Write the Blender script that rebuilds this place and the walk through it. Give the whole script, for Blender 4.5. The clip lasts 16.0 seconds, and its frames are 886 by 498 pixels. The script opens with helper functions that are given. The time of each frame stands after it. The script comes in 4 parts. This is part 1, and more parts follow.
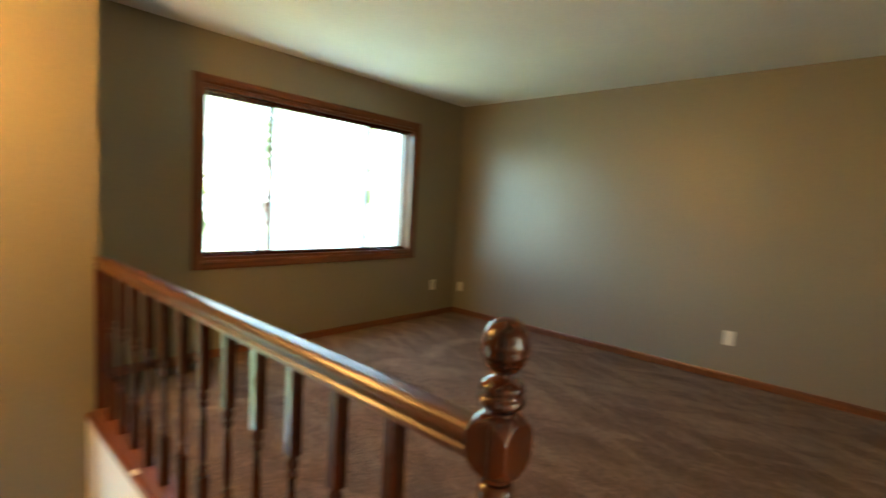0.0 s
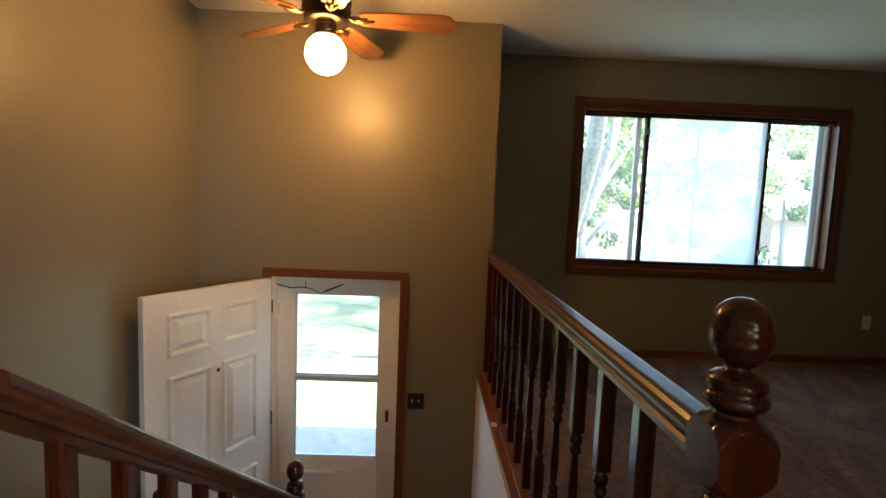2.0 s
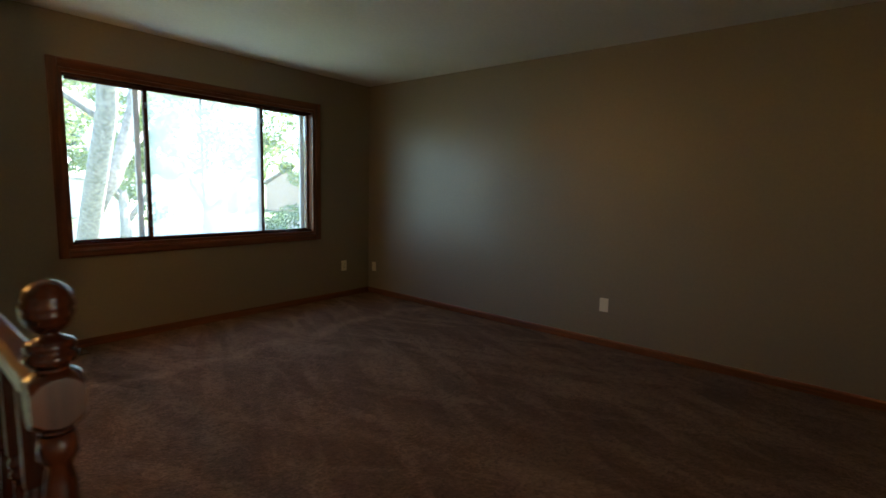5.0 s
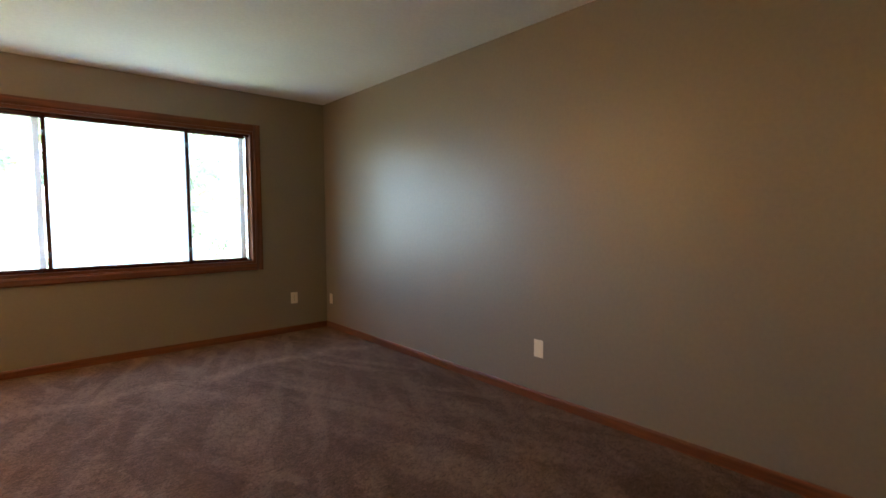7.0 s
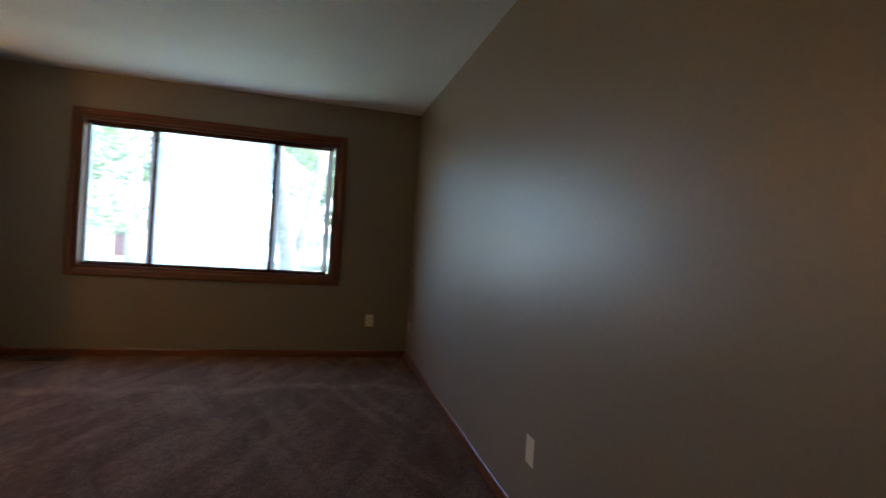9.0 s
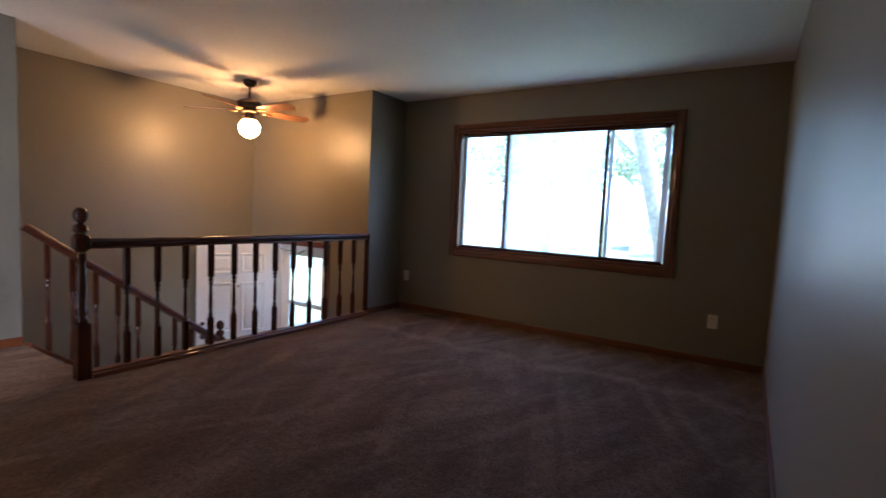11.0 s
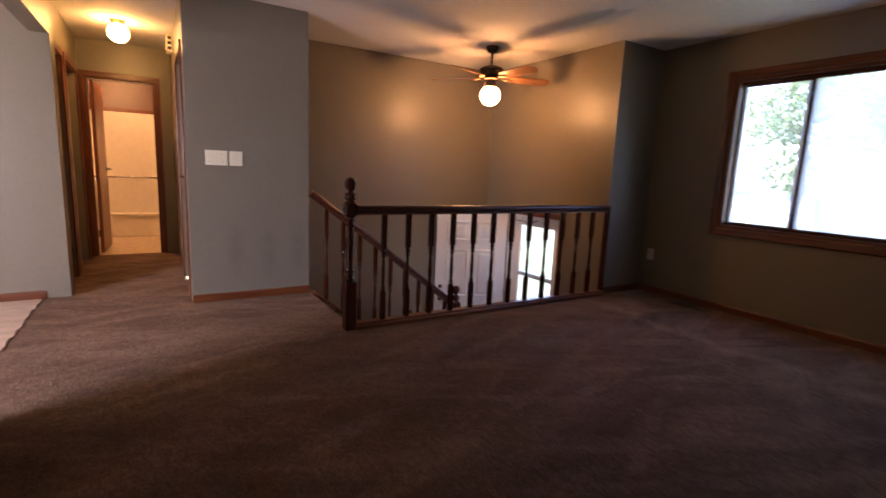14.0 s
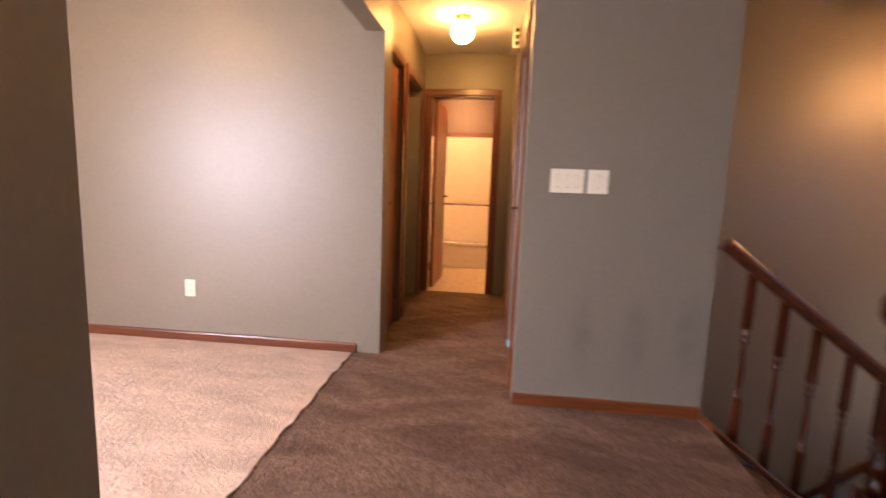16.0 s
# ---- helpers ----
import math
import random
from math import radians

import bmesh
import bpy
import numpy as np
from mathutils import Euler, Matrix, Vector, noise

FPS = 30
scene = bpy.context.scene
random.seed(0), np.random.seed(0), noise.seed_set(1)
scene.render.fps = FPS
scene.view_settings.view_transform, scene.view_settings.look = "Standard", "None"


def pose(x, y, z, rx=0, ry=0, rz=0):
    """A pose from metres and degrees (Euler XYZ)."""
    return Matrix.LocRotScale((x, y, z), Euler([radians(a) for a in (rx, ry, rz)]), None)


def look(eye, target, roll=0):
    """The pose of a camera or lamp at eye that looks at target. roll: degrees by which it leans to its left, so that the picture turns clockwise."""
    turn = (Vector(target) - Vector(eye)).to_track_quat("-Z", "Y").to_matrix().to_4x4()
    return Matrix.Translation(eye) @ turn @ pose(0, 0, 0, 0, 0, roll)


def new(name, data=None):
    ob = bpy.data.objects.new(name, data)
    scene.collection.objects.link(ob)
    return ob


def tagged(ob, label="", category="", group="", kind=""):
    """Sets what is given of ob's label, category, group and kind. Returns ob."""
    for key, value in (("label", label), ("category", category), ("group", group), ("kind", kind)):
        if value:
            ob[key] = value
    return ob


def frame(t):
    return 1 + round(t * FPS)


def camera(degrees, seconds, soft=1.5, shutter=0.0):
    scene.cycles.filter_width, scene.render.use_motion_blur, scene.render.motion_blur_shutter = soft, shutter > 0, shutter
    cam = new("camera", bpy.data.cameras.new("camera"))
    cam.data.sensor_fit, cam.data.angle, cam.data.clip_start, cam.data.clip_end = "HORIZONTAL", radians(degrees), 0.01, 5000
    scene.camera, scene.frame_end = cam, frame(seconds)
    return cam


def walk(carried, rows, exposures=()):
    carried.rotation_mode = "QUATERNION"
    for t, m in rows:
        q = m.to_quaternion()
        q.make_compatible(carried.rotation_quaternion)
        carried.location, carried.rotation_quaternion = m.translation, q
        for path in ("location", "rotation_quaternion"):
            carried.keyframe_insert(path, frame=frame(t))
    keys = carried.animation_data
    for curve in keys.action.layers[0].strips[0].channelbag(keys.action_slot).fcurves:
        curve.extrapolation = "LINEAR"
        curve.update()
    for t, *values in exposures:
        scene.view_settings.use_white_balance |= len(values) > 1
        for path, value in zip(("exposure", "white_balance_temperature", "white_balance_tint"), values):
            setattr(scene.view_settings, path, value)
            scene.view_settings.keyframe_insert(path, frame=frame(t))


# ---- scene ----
cam = camera(86.0, 16.0, shutter=0.5)


PATH = [
    (0, (-4.347, -3.701, 1.276), (-2.865, -2.369, 1.095), 3.3),
    (0.5, (-4.422, -3.763, 1.267), (-3.467, -2.019, 1.05), 1.0),
    (1, (-4.349, -3.829, 1.254), (-3.883, -1.899, 1.016), 0.6),
    (1.5, (-4.157, -3.844, 1.209), (-4.044, -1.857, 1.008), 1.6),
    (2, (-4.121, -3.898, 1.204), (-4.067, -1.907, 1.027), 2.3),
    (2.5, (-4.109, -3.895, 1.212), (-4.016, -1.906, 1.021), 2.2),
    (3, (-4.057, -3.817, 1.199), (-3.802, -1.845, 0.985), 1.8),
    (3.5, (-4.14, -3.85, 1.244), (-3.462, -1.98, 1.0), 2.2),
    (4, (-4.168, -3.883, 1.273), (-3.04, -2.246, 1.05), 3.1),
    (4.5, (-4.039, -4.009, 1.269), (-2.58, -2.66, 1.041), 2.1),
    (4.7, (-3.99, -4.15, 1.28), (-2.45, -2.9, 1.03), 1.7),
    (7, (-2.489, -4.83, 1.207), (-1.176, -3.327, 1.077), -0.2),
    (7.5, (-2.212, -4.925, 1.216), (-1.016, -3.323, 1.146), 1.0),
    (8, (-1.909, -5.0, 1.27), (-0.805, -3.335, 1.181), 1.3),
    (8.5, (-1.382, -4.951, 1.308), (-0.483, -3.166, 1.23), 3.1),
    (9, (-0.886, -4.72, 1.183), (-0.39, -2.782, 1.157), 3.9),
    (9.5, (-0.628, -4.729, 1.222), (-0.613, -2.733, 1.095), 3.1),
    (10, (-0.404, -4.654, 1.186), (-0.854, -2.709, 1.055), 2.7),
    (12.5, (-0.122, -4.442, 1.157), (-1.62, -3.145, 0.886), 2.1),
    (13, (-0.156, -4.41, 1.133), (-1.725, -3.209, 0.824), 1.8),
    (13.5, (-0.308, -4.429, 1.155), (-1.928, -3.305, 0.821), 1.8),
    (14, (-0.515, -4.423, 1.17), (-2.199, -3.396, 0.843), 2.5),
    (14.5, (-0.984, -4.393, 1.205), (-2.769, -3.541, 0.905), 3.1),
    (15, (-1.412, -4.415, 1.187), (-3.321, -3.877, 0.926), 3.0),
    (15.5, (-1.907, -4.299, 1.179), (-3.882, -4.138, 0.909), 1.8),
    (16, (-2.371, -4.343, 1.16), (-4.341, -4.546, 0.883), 2.1),
]
EXPOSURES = [
    (0, 4.9, 6150, -8), (0.5, 4.42, 5830, -3), (1, 3.72, 5830, 0), (1.5, 3.30, 5780, 1), (2.5, 3.00, 5680, 5), (3.5, 2.88, 5680, 3), (4.5, 2.93, 5780, -3),
    (5.5, 3.63, 5930, 6), (7, 4.62, 5780, 11), (8, 3.88, 5530, 12), (8.5, 3.55, 5380, 12), (9.5, 3.63, 5060, 11),
    (10.2, 3.68, 4760, 12), (12.5, 2.96, 5160, 24), (13.5, 2.94, 5410, 30), (14, 3.10, 5560, 32), (14.5, 3.38, 5800, 32), (15, 3.67, 5850, 32), (15.5, 3.73, 5850, 32), (16, 3.62, 5700, 31),
]
walk(cam, [(t, look(eye, target, roll)) for t, eye, target, roll in PATH], EXPOSURES)

# ---- light: sky, sun, lamp strengths ----
SUN_ELEVATION, SUN_AZIMUTH = radians(56), radians(124)   # azimuth clockwise from +y
world = bpy.data.worlds.new("sky")
scene.world = world
world.use_nodes = True
wn = world.node_tree
sky = wn.nodes.new("ShaderNodeTexSky")
sky.sky_type, sky.sun_disc = "NISHITA", False
sky.sun_elevation, sky.sun_rotation = SUN_ELEVATION, SUN_AZIMUTH
sky.air_density, sky.dust_density = 1.0, 1.5
wn.links.new(sky.outputs[0], wn.nodes["Background"].inputs[0])
wn.nodes["Background"].inputs[1].default_value = 0.15
sun = new("sun", bpy.data.lights.new("sun", "SUN"))
sun.data.energy, sun.data.angle, sun.data.color = 5.0, radians(0.6), (1, 0.94, 0.86)
to_sun = Vector((math.sin(SUN_AZIMUTH) * math.cos(SUN_ELEVATION), math.cos(SUN_AZIMUTH) * math.cos(SUN_ELEVATION), math.sin(SUN_ELEVATION)))
sun.matrix_world = look(to_sun * 30, (0, 0, 0))
FAN_GLOBE, HALL_GLOBE, BATH_GLOBE, DINING_GLOBE = 14.0, 9.4, 27.0, 6.5
daylight = new("patio_daylight", bpy.data.lights.new("patio_daylight", "AREA"))
daylight.data.shape, daylight.data.size, daylight.data.size_y = "RECTANGLE", 1.5, 1.6
daylight.data.energy, daylight.data.color = 27.0, (1, 0.9, 0.8)
daylight.matrix_world = look((-1.7, -8.13, 1.35), (-2.7, -5.4, -1.3))   # sky light falling in and down through the patio door
LAMP_WARM = (1.0, 0.46, 0.115)

# ---- plan (metres) ----
H = 2.44            # ceiling
XP = -4.812         # face of the pier beside the stairs
XE = -3.69         # return wall between entry and window wall
YE = -0.6         # entry wall
XL = -5.71          # far side of the entry
YB = -5.1           # back wall of the living room, and hall wall
YH = -4.195         # other hall wall
YS = -3.24         # top of the stairs
ZL = -1.376         # landing
XD = -5.39         # dining room's far wall
XO = -3.13          # end of the back wall
YBW = -5.06         # its face
XB = -7.35          # end of the hall
YD = -8.1           # rear wall of the dining room
YM = -5.245         # seam between the two carpets
ZG = -1.56          # ground outside
WX0, WX1, WZ0, WZ1 = -2.935, -0.77, 0.76, 2.065   # window opening
DX0, DX1, DZ1 = -5.213, -4.32, 0.678               # front door opening
RISE, RUN = 0.172, 0.225
SLOPE = -RISE / RUN

# ---- materials ----


def node_material(name, rough=0.6, metal=0.0, spec=0.5):
    m = bpy.data.materials.new(name)
    m.use_nodes = True
    b = m.node_tree.nodes["Principled BSDF"]
    b.inputs["Roughness"].default_value, b.inputs["Metallic"].default_value = rough, metal
    b.inputs["Specular IOR Level"].default_value = spec
    return m, m.node_tree, b


def noise_node(t, scale, detail=4.0, stretch=(1, 1, 1), rough=0.55, turn=0.0, warp=0.0):
    co = t.nodes.new("ShaderNodeTexCoord")
    mp = t.nodes.new("ShaderNodeMapping")
    mp.vector_type = "TEXTURE"
    mp.inputs["Scale"].default_value = tuple(1 / v for v in stretch)
    mp.inputs["Rotation"].default_value = (0, 0, turn)
    n = t.nodes.new("ShaderNodeTexNoise")
    n.inputs["Distortion"].default_value = warp
    n.inputs["Scale"].default_value, n.inputs["Detail"].default_value, n.inputs["Roughness"].default_value = scale, detail, rough
    t.links.new(co.outputs["Object"], mp.inputs["Vector"])
    t.links.new(mp.outputs["Vector"], n.inputs["Vector"])
    return n.outputs["Fac"]


def ramp(t, fac, stops):
    r = t.nodes.new("ShaderNodeValToRGB")
    e = r.color_ramp.elements
    while len(e) < len(stops):
        e.new(0.5)
    for k, (p, c) in zip(e, stops):
        k.position, k.color = p, (*c, 1)
    t.links.new(fac, r.inputs["Fac"])
    return r.outputs["Color"]


def mixed(t, a, b, fac, how="MIX"):
    m = t.nodes.new("ShaderNodeMix")
    m.data_type, m.blend_type = "RGBA", how
    for sock, v in ((m.inputs[0], fac), (m.inputs[6], a), (m.inputs[7], b)):
        if hasattr(v, "links"):
            t.links.new(v, sock)
        else:
            sock.default_value = v if isinstance(v, float) else (*v, 1)
    return m.outputs[2]


def bump(t, b, heights):
    last = None
    for fac, strength, dist in heights:
        n = t.nodes.new("ShaderNodeBump")
        n.inputs["Strength"].default_value, n.inputs["Distance"].default_value = strength, dist
        t.links.new(fac, n.inputs["Height"])
        if last:
            t.links.new(last, n.inputs["Normal"])
        last = n.outputs["Normal"]
    t.links.new(last, b.inputs["Normal"])


def scaled(c, k):
    return tuple(min(1.0, v * k) for v in c)


def smudge(t, y, z):
    """A soft upright scuff on a wall across x, at y and z."""
    co, mp, ln, mr, mul = (t.nodes.new("ShaderNode" + k) for k in ("TexCoord", "Mapping", "VectorMath", "MapRange", "Math"))
    mp.inputs["Location"].default_value, mp.inputs["Scale"].default_value = (0, -y / 0.075, -z / 0.24), (0, 1 / 0.075, 1 / 0.24)
    ln.operation, mr.interpolation_type, mul.operation = "LENGTH", "SMOOTHSTEP", "MULTIPLY"
    mr.inputs["From Min"].default_value, mr.inputs["From Max"].default_value = 0.1, 1.25
    mr.inputs["To Min"].default_value, mr.inputs["To Max"].default_value = 0.6, 0.0
    t.links.new(co.outputs["Object"], mp.inputs["Vector"])
    t.links.new(mp.outputs["Vector"], ln.inputs[0])
    t.links.new(ln.outputs["Value"], mr.inputs["Value"])
    t.links.new(mr.outputs["Result"], mul.inputs[0])
    t.links.new(noise_node(t, 11, 4), mul.inputs[1])
    return mul.outputs[0]


def paint(name, c, rough=0.42, spec=0.5, stain=0.1, grain=220, depth=0.0012, smudges=()):
    m, t, b = node_material(name, rough, 0, spec)
    big = ramp(t, noise_node(t, 1.3, 2), ((0.3, scaled(c, 1 - stain)), (0.7, scaled(c, 1 + stain * 0.4))))
    fine = ramp(t, noise_node(t, 45, 3), ((0.35, (0.94, 0.94, 0.94)), (0.65, (1, 1, 1))))
    col = mixed(t, big, fine, 1.0, "MULTIPLY")
    for y, z in smudges:
        col = mixed(t, col, scaled(c, 0.45), smudge(t, y, z))
    t.links.new(col, b.inputs["Base Color"])
    bump(t, b, ((noise_node(t, grain, 3), 0.35, depth), (noise_node(t, 38, 2), 0.1, 0.0015)))
    return m


def wood(name, axis, dark, light, rough=0.28, scale=1.0):
    m, t, b = node_material(name, rough)
    st = [26.0 * scale] * 3
    st[axis] = 1.4 * scale
    g = noise_node(t, 1.0, 7, st, 0.62)
    col = ramp(t, g, ((0.3, dark), (0.52, tuple((p + q) / 2 for p, q in zip(dark, light))), (0.72, light)))
    st2 = [90.0 * scale] * 3
    st2[axis] = 3.0
    pores = ramp(t, noise_node(t, 1.0, 3, st2), ((0.36, (0.8, 0.77, 0.75)), (0.5, (1, 1, 1))))
    t.links.new(mixed(t, col, pores, 1.0, "MULTIPLY"), b.inputs["Base Color"])
    b.inputs["Coat Weight"].default_value, b.inputs["Coat Roughness"].default_value = 0.12, 0.1
    bump(t, b, ((g, 0.18, 0.001), (noise_node(t, 14, 3), 0.05, 0.002)))
    return m


def carpet(name, dark, light, stroke_turn=0.0, depth=1.0, edge=False):
    """Cut pile with long vacuum strokes along y, turned by stroke_turn."""
    m, t, b = node_material(name, 0.95, 0, 0.15)
    strokes = noise_node(t, 1.0, 5, (2.6, 1.1, 1), 0.6, stroke_turn)
    strokes2 = noise_node(t, 1.0, 6, (7.5, 2.6, 1), 0.65, stroke_turn - 0.5)
    tuft = noise_node(t, 75, 5, rough=0.75)
    clump = noise_node(t, 24, 4, rough=0.65)
    swaths = [noise_node(t, 1.0, 3, (5.5, 1.0, 1), 0.5, stroke_turn + turn, 0.5) for turn in (0.38, -0.42)]
    lit = mixed(t, ramp(t, swaths[0], ((0.5, (0, 0, 0)), (0.64, (0.5, 0.5, 0.5)))), ramp(t, swaths[1], ((0.5, (0, 0, 0)), (0.63, (0.45, 0.45, 0.45)))), 1.0, "LIGHTEN")
    base = mixed(t, ramp(t, strokes, ((0.38, dark), (0.62, tuple(p * 0.6 + q * 0.4 for p, q in zip(dark, light))))), light, lit)
    if edge:   # pale ridge where the vacuum strokes end, a metre in from the window wall
        co, sep, wob, dist, fade, brk = (t.nodes.new("ShaderNode" + k) for k in ("TexCoord", "SeparateXYZ", "Math", "Math", "MapRange", "Math"))
        t.links.new(co.outputs["Object"], sep.inputs[0])
        wob.operation, dist.operation, brk.operation = "MULTIPLY_ADD", "ABSOLUTE", "MULTIPLY"
        t.links.new(noise_node(t, 1.0, 3, (1.6, 0.3, 1), 0.6), wob.inputs[0])
        wob.inputs[1].default_value = 0.9
        off = t.nodes.new("ShaderNodeMath")
        off.operation = "ADD"
        off.inputs[1].default_value = 0.52
        t.links.new(sep.outputs["Y"], off.inputs[0])
        t.links.new(off.outputs[0], wob.inputs[2])
        t.links.new(wob.outputs[0], dist.inputs[0])
        fade.inputs["From Min"].default_value, fade.inputs["From Max"].default_value = 0.0, 0.11
        fade.inputs["To Min"].default_value, fade.inputs["To Max"].default_value = 0.9, 0.0
        t.links.new(dist.outputs[0], fade.inputs["Value"])
        t.links.new(fade.outputs[0], brk.inputs[0])
        t.links.new(noise_node(t, 1.0, 3, (3.0, 3.0, 1), 0.6), brk.inputs[1])
        base = mixed(t, base, scaled(light, 1.25), brk.outputs[0])
    patch = ramp(t, strokes2, ((0.38, (0.8, 0.79, 0.79)), (0.6, (1.04, 1.03, 1.02))))
    tufted = ramp(t, clump, ((0.36, (1 - 0.3 * depth,) * 3), (0.6, (1 + 0.06 * depth,) * 3)))
    pile = ramp(t, tuft, ((0.32, (1 - 0.68 * depth,) * 3), (0.6, (1 + 0.3 * depth,) * 3)))
    shade = mixed(t, mixed(t, patch, tufted, 1.0, "MULTIPLY"), pile, 1.0, "MULTIPLY")
    t.links.new(mixed(t, base, shade, 1.0, "MULTIPLY"), b.inputs["Base Color"])
    b.inputs["Sheen Weight"].default_value, b.inputs["Sheen Roughness"].default_value = 0.14, 0.45
    b.inputs["Sheen Tint"].default_value = (0.9, 0.6, 0.42, 1)
    bump(t, b, ((clump, 0.5, 0.02), (tuft, 0.9, 0.01)))
    return m


def plain(name, c, rough=0.5, metal=0.0, vary=0.12, grain=60, spec=0.5):
    m, t, b = node_material(name, rough, metal, spec)
    t.links.new(ramp(t, noise_node(t, grain, 4), ((0.3, scaled(c, 1 - vary)), (0.7, scaled(c, 1 + vary * 0.5)))), b.inputs["Base Color"])
    bump(t, b, ((noise_node(t, grain * 3, 3), 0.08, 0.001),))
    return m


def glowing(name, c, strength):
    m, t, b = node_material(name, 0.3)
    b.inputs["Base Color"].default_value = (0.85, 0.83, 0.78, 1)
    b.inputs["Emission Color"].default_value = (*c, 1)
    b.inputs["Emission Strength"].default_value = strength
    return m


def clear_glass(name, veil_share):
    m = bpy.data.materials.new(name)
    m.use_nodes = True
    t = m.node_tree
    t.nodes.remove(t.nodes["Principled BSDF"])
    clear, gloss, mix, edge, power, span = (t.nodes.new("ShaderNode" + k) for k in ("BsdfTransparent", "BsdfGlossy", "MixShader", "LayerWeight", "Math", "MapRange"))
    clear.inputs["Color"].default_value = (0.975, 0.985, 0.985, 1)
    gloss.inputs["Roughness"].default_value = 0.02
    edge.inputs["Blend"].default_value = 0.5
    power.operation = "POWER"
    power.inputs[1].default_value = 5.0
    span.inputs["To Min"].default_value, span.inputs["To Max"].default_value = 0.035, 0.9
    t.links.new(edge.outputs["Facing"], power.inputs[0])
    t.links.new(power.outputs[0], span.inputs["Value"])
    t.links.new(span.outputs["Result"], mix.inputs[0])
    t.links.new(clear.outputs[0], mix.inputs[1])
    t.links.new(gloss.outputs[0], mix.inputs[2])
    # milky translucent layer put into the glass in place of veiling glare
    veil, veiled = t.nodes.new("ShaderNodeBsdfTranslucent"), t.nodes.new("ShaderNodeMixShader")
    veil.inputs["Color"].default_value = (0.9, 0.92, 0.95, 1)
    veiled.inputs[0].default_value = veil_share
    t.links.new(mix.outputs[0], veiled.inputs[1])
    t.links.new(veil.outputs[0], veiled.inputs[2])
    t.links.new(veiled.outputs[0], t.nodes["Material Output"].inputs["Surface"])
    return m


WALL = paint("wall_paint", (0.205, 0.176, 0.122), 0.4, 0.66, 0.03)
PIER_PAINT = paint("scuffed_wall_paint", (0.19, 0.164, 0.12), 0.45, 0.5, 0.03, smudges=((-3.86, 0.42), (-3.59, 0.4), (-3.335, 0.44)))
BATH_PAINT = paint("mauve_bath_paint", (0.15, 0.085, 0.062), 0.4)
CEILING = paint("ceiling_texture", (0.8, 0.78, 0.75), 0.8, 0.2, 0.05, 90, 0.006)
WHITE = paint("white_enamel", (0.83, 0.81, 0.77), 0.38, 0.5, 0.06, 150, 0.0005)
OAK_D, OAK_L = (0.056, 0.016, 0.005), (0.19, 0.058, 0.015)
OAK = [wood("oak_%s" % a, i, OAK_D, OAK_L) for i, a in enumerate("xyz")]
TRIM = [wood("trim_oak_%s" % a, i, (0.08, 0.021, 0.005), (0.205, 0.06, 0.014), 0.34) for i, a in enumerate("xyz")]
DARKWOOD = [wood("dark_oak_%s" % a, i, (0.022, 0.005, 0.002), (0.08, 0.018, 0.005), 0.22) for i, a in enumerate("xyz")]
for dark in DARKWOOD:
    dark.node_tree.nodes["Principled BSDF"].inputs["Specular IOR Level"].default_value = 0.36
RAIL_WOOD = wood("rail_oak", 1, (0.03, 0.008, 0.003), (0.105, 0.03, 0.009), 0.36)
RAIL_WOOD.node_tree.nodes["Principled BSDF"].inputs["Coat Weight"].default_value = 0.22   # worn glossy varnish
RAIL_WOOD.node_tree.nodes["Principled BSDF"].inputs["Coat Roughness"].default_value = 0.24
RAIL_WOOD.node_tree.nodes["Principled BSDF"].inputs["Specular IOR Level"].default_value = 0.36
DOOR_OAK = wood("door_oak", 2, (0.15, 0.045, 0.012), (0.34, 0.115, 0.032), 0.36, 0.5)
CARPET = carpet("living_carpet", (0.102, 0.059, 0.037), (0.262, 0.174, 0.114), 0.0, 1.0, True)
CARPET_B = carpet("dining_carpet", (0.6, 0.465, 0.345), (0.68, 0.54, 0.41), 0.4, 0.12)
BRASS = plain("aged_brass", (0.27, 0.18, 0.08), 0.42, 1.0)
BRONZE = plain("antique_bronze", (0.09, 0.065, 0.045), 0.35, 1.0)
BLACK = plain("black_plastic", (0.012, 0.012, 0.014), 0.3)
IVORY = plain("ivory_plastic", (0.72, 0.66, 0.5), 0.35, 0, 0.05)
SLOT = plain("dark_slot", (0.02, 0.018, 0.015), 0.6)
ALU = plain("brushed_aluminium", (0.72, 0.74, 0.74), 0.4, 0.6)
GREY_ALU = plain("weathered_aluminium", (0.17, 0.17, 0.165), 0.45, 0.4)
PEWTER = plain("pale_vinyl", (0.82, 0.84, 0.84), 0.45)
ENAMEL = plain("tub_enamel", (0.78, 0.72, 0.62), 0.2, 0, 0.04, 12)
VINYL = plain("vinyl_floor", (0.55, 0.42, 0.29), 0.4, 0, 0.2, 14)
CHROME = plain("chrome", (0.6, 0.58, 0.55), 0.15, 1.0)
# second value: share of glare haze mixed in, most for the middle sash
GLASS = clear_glass("window_glass", 0.07)
VEILED_GLASS = clear_glass("glare_veiled_glass", 0.34)
CONCRETE = plain("concrete", (0.34, 0.318, 0.28), 0.85, 0, 0.25, 9)
BARK = plain("bark", (0.33, 0.29, 0.26), 0.9, 0, 0.5, 18)
ROOFING = plain("asphalt_shingle", (0.3, 0.28, 0.26), 0.9, 0, 0.3, 20)
SIDING = plain("pale_siding", (0.72, 0.72, 0.68), 0.7, 0, 0.06, 4)
SIDING_B = plain("tan_brick", (0.38, 0.29, 0.22), 0.85, 0, 0.25, 7)
ASPHALT = plain("asphalt", (0.07, 0.07, 0.07), 0.9, 0, 0.2, 30)
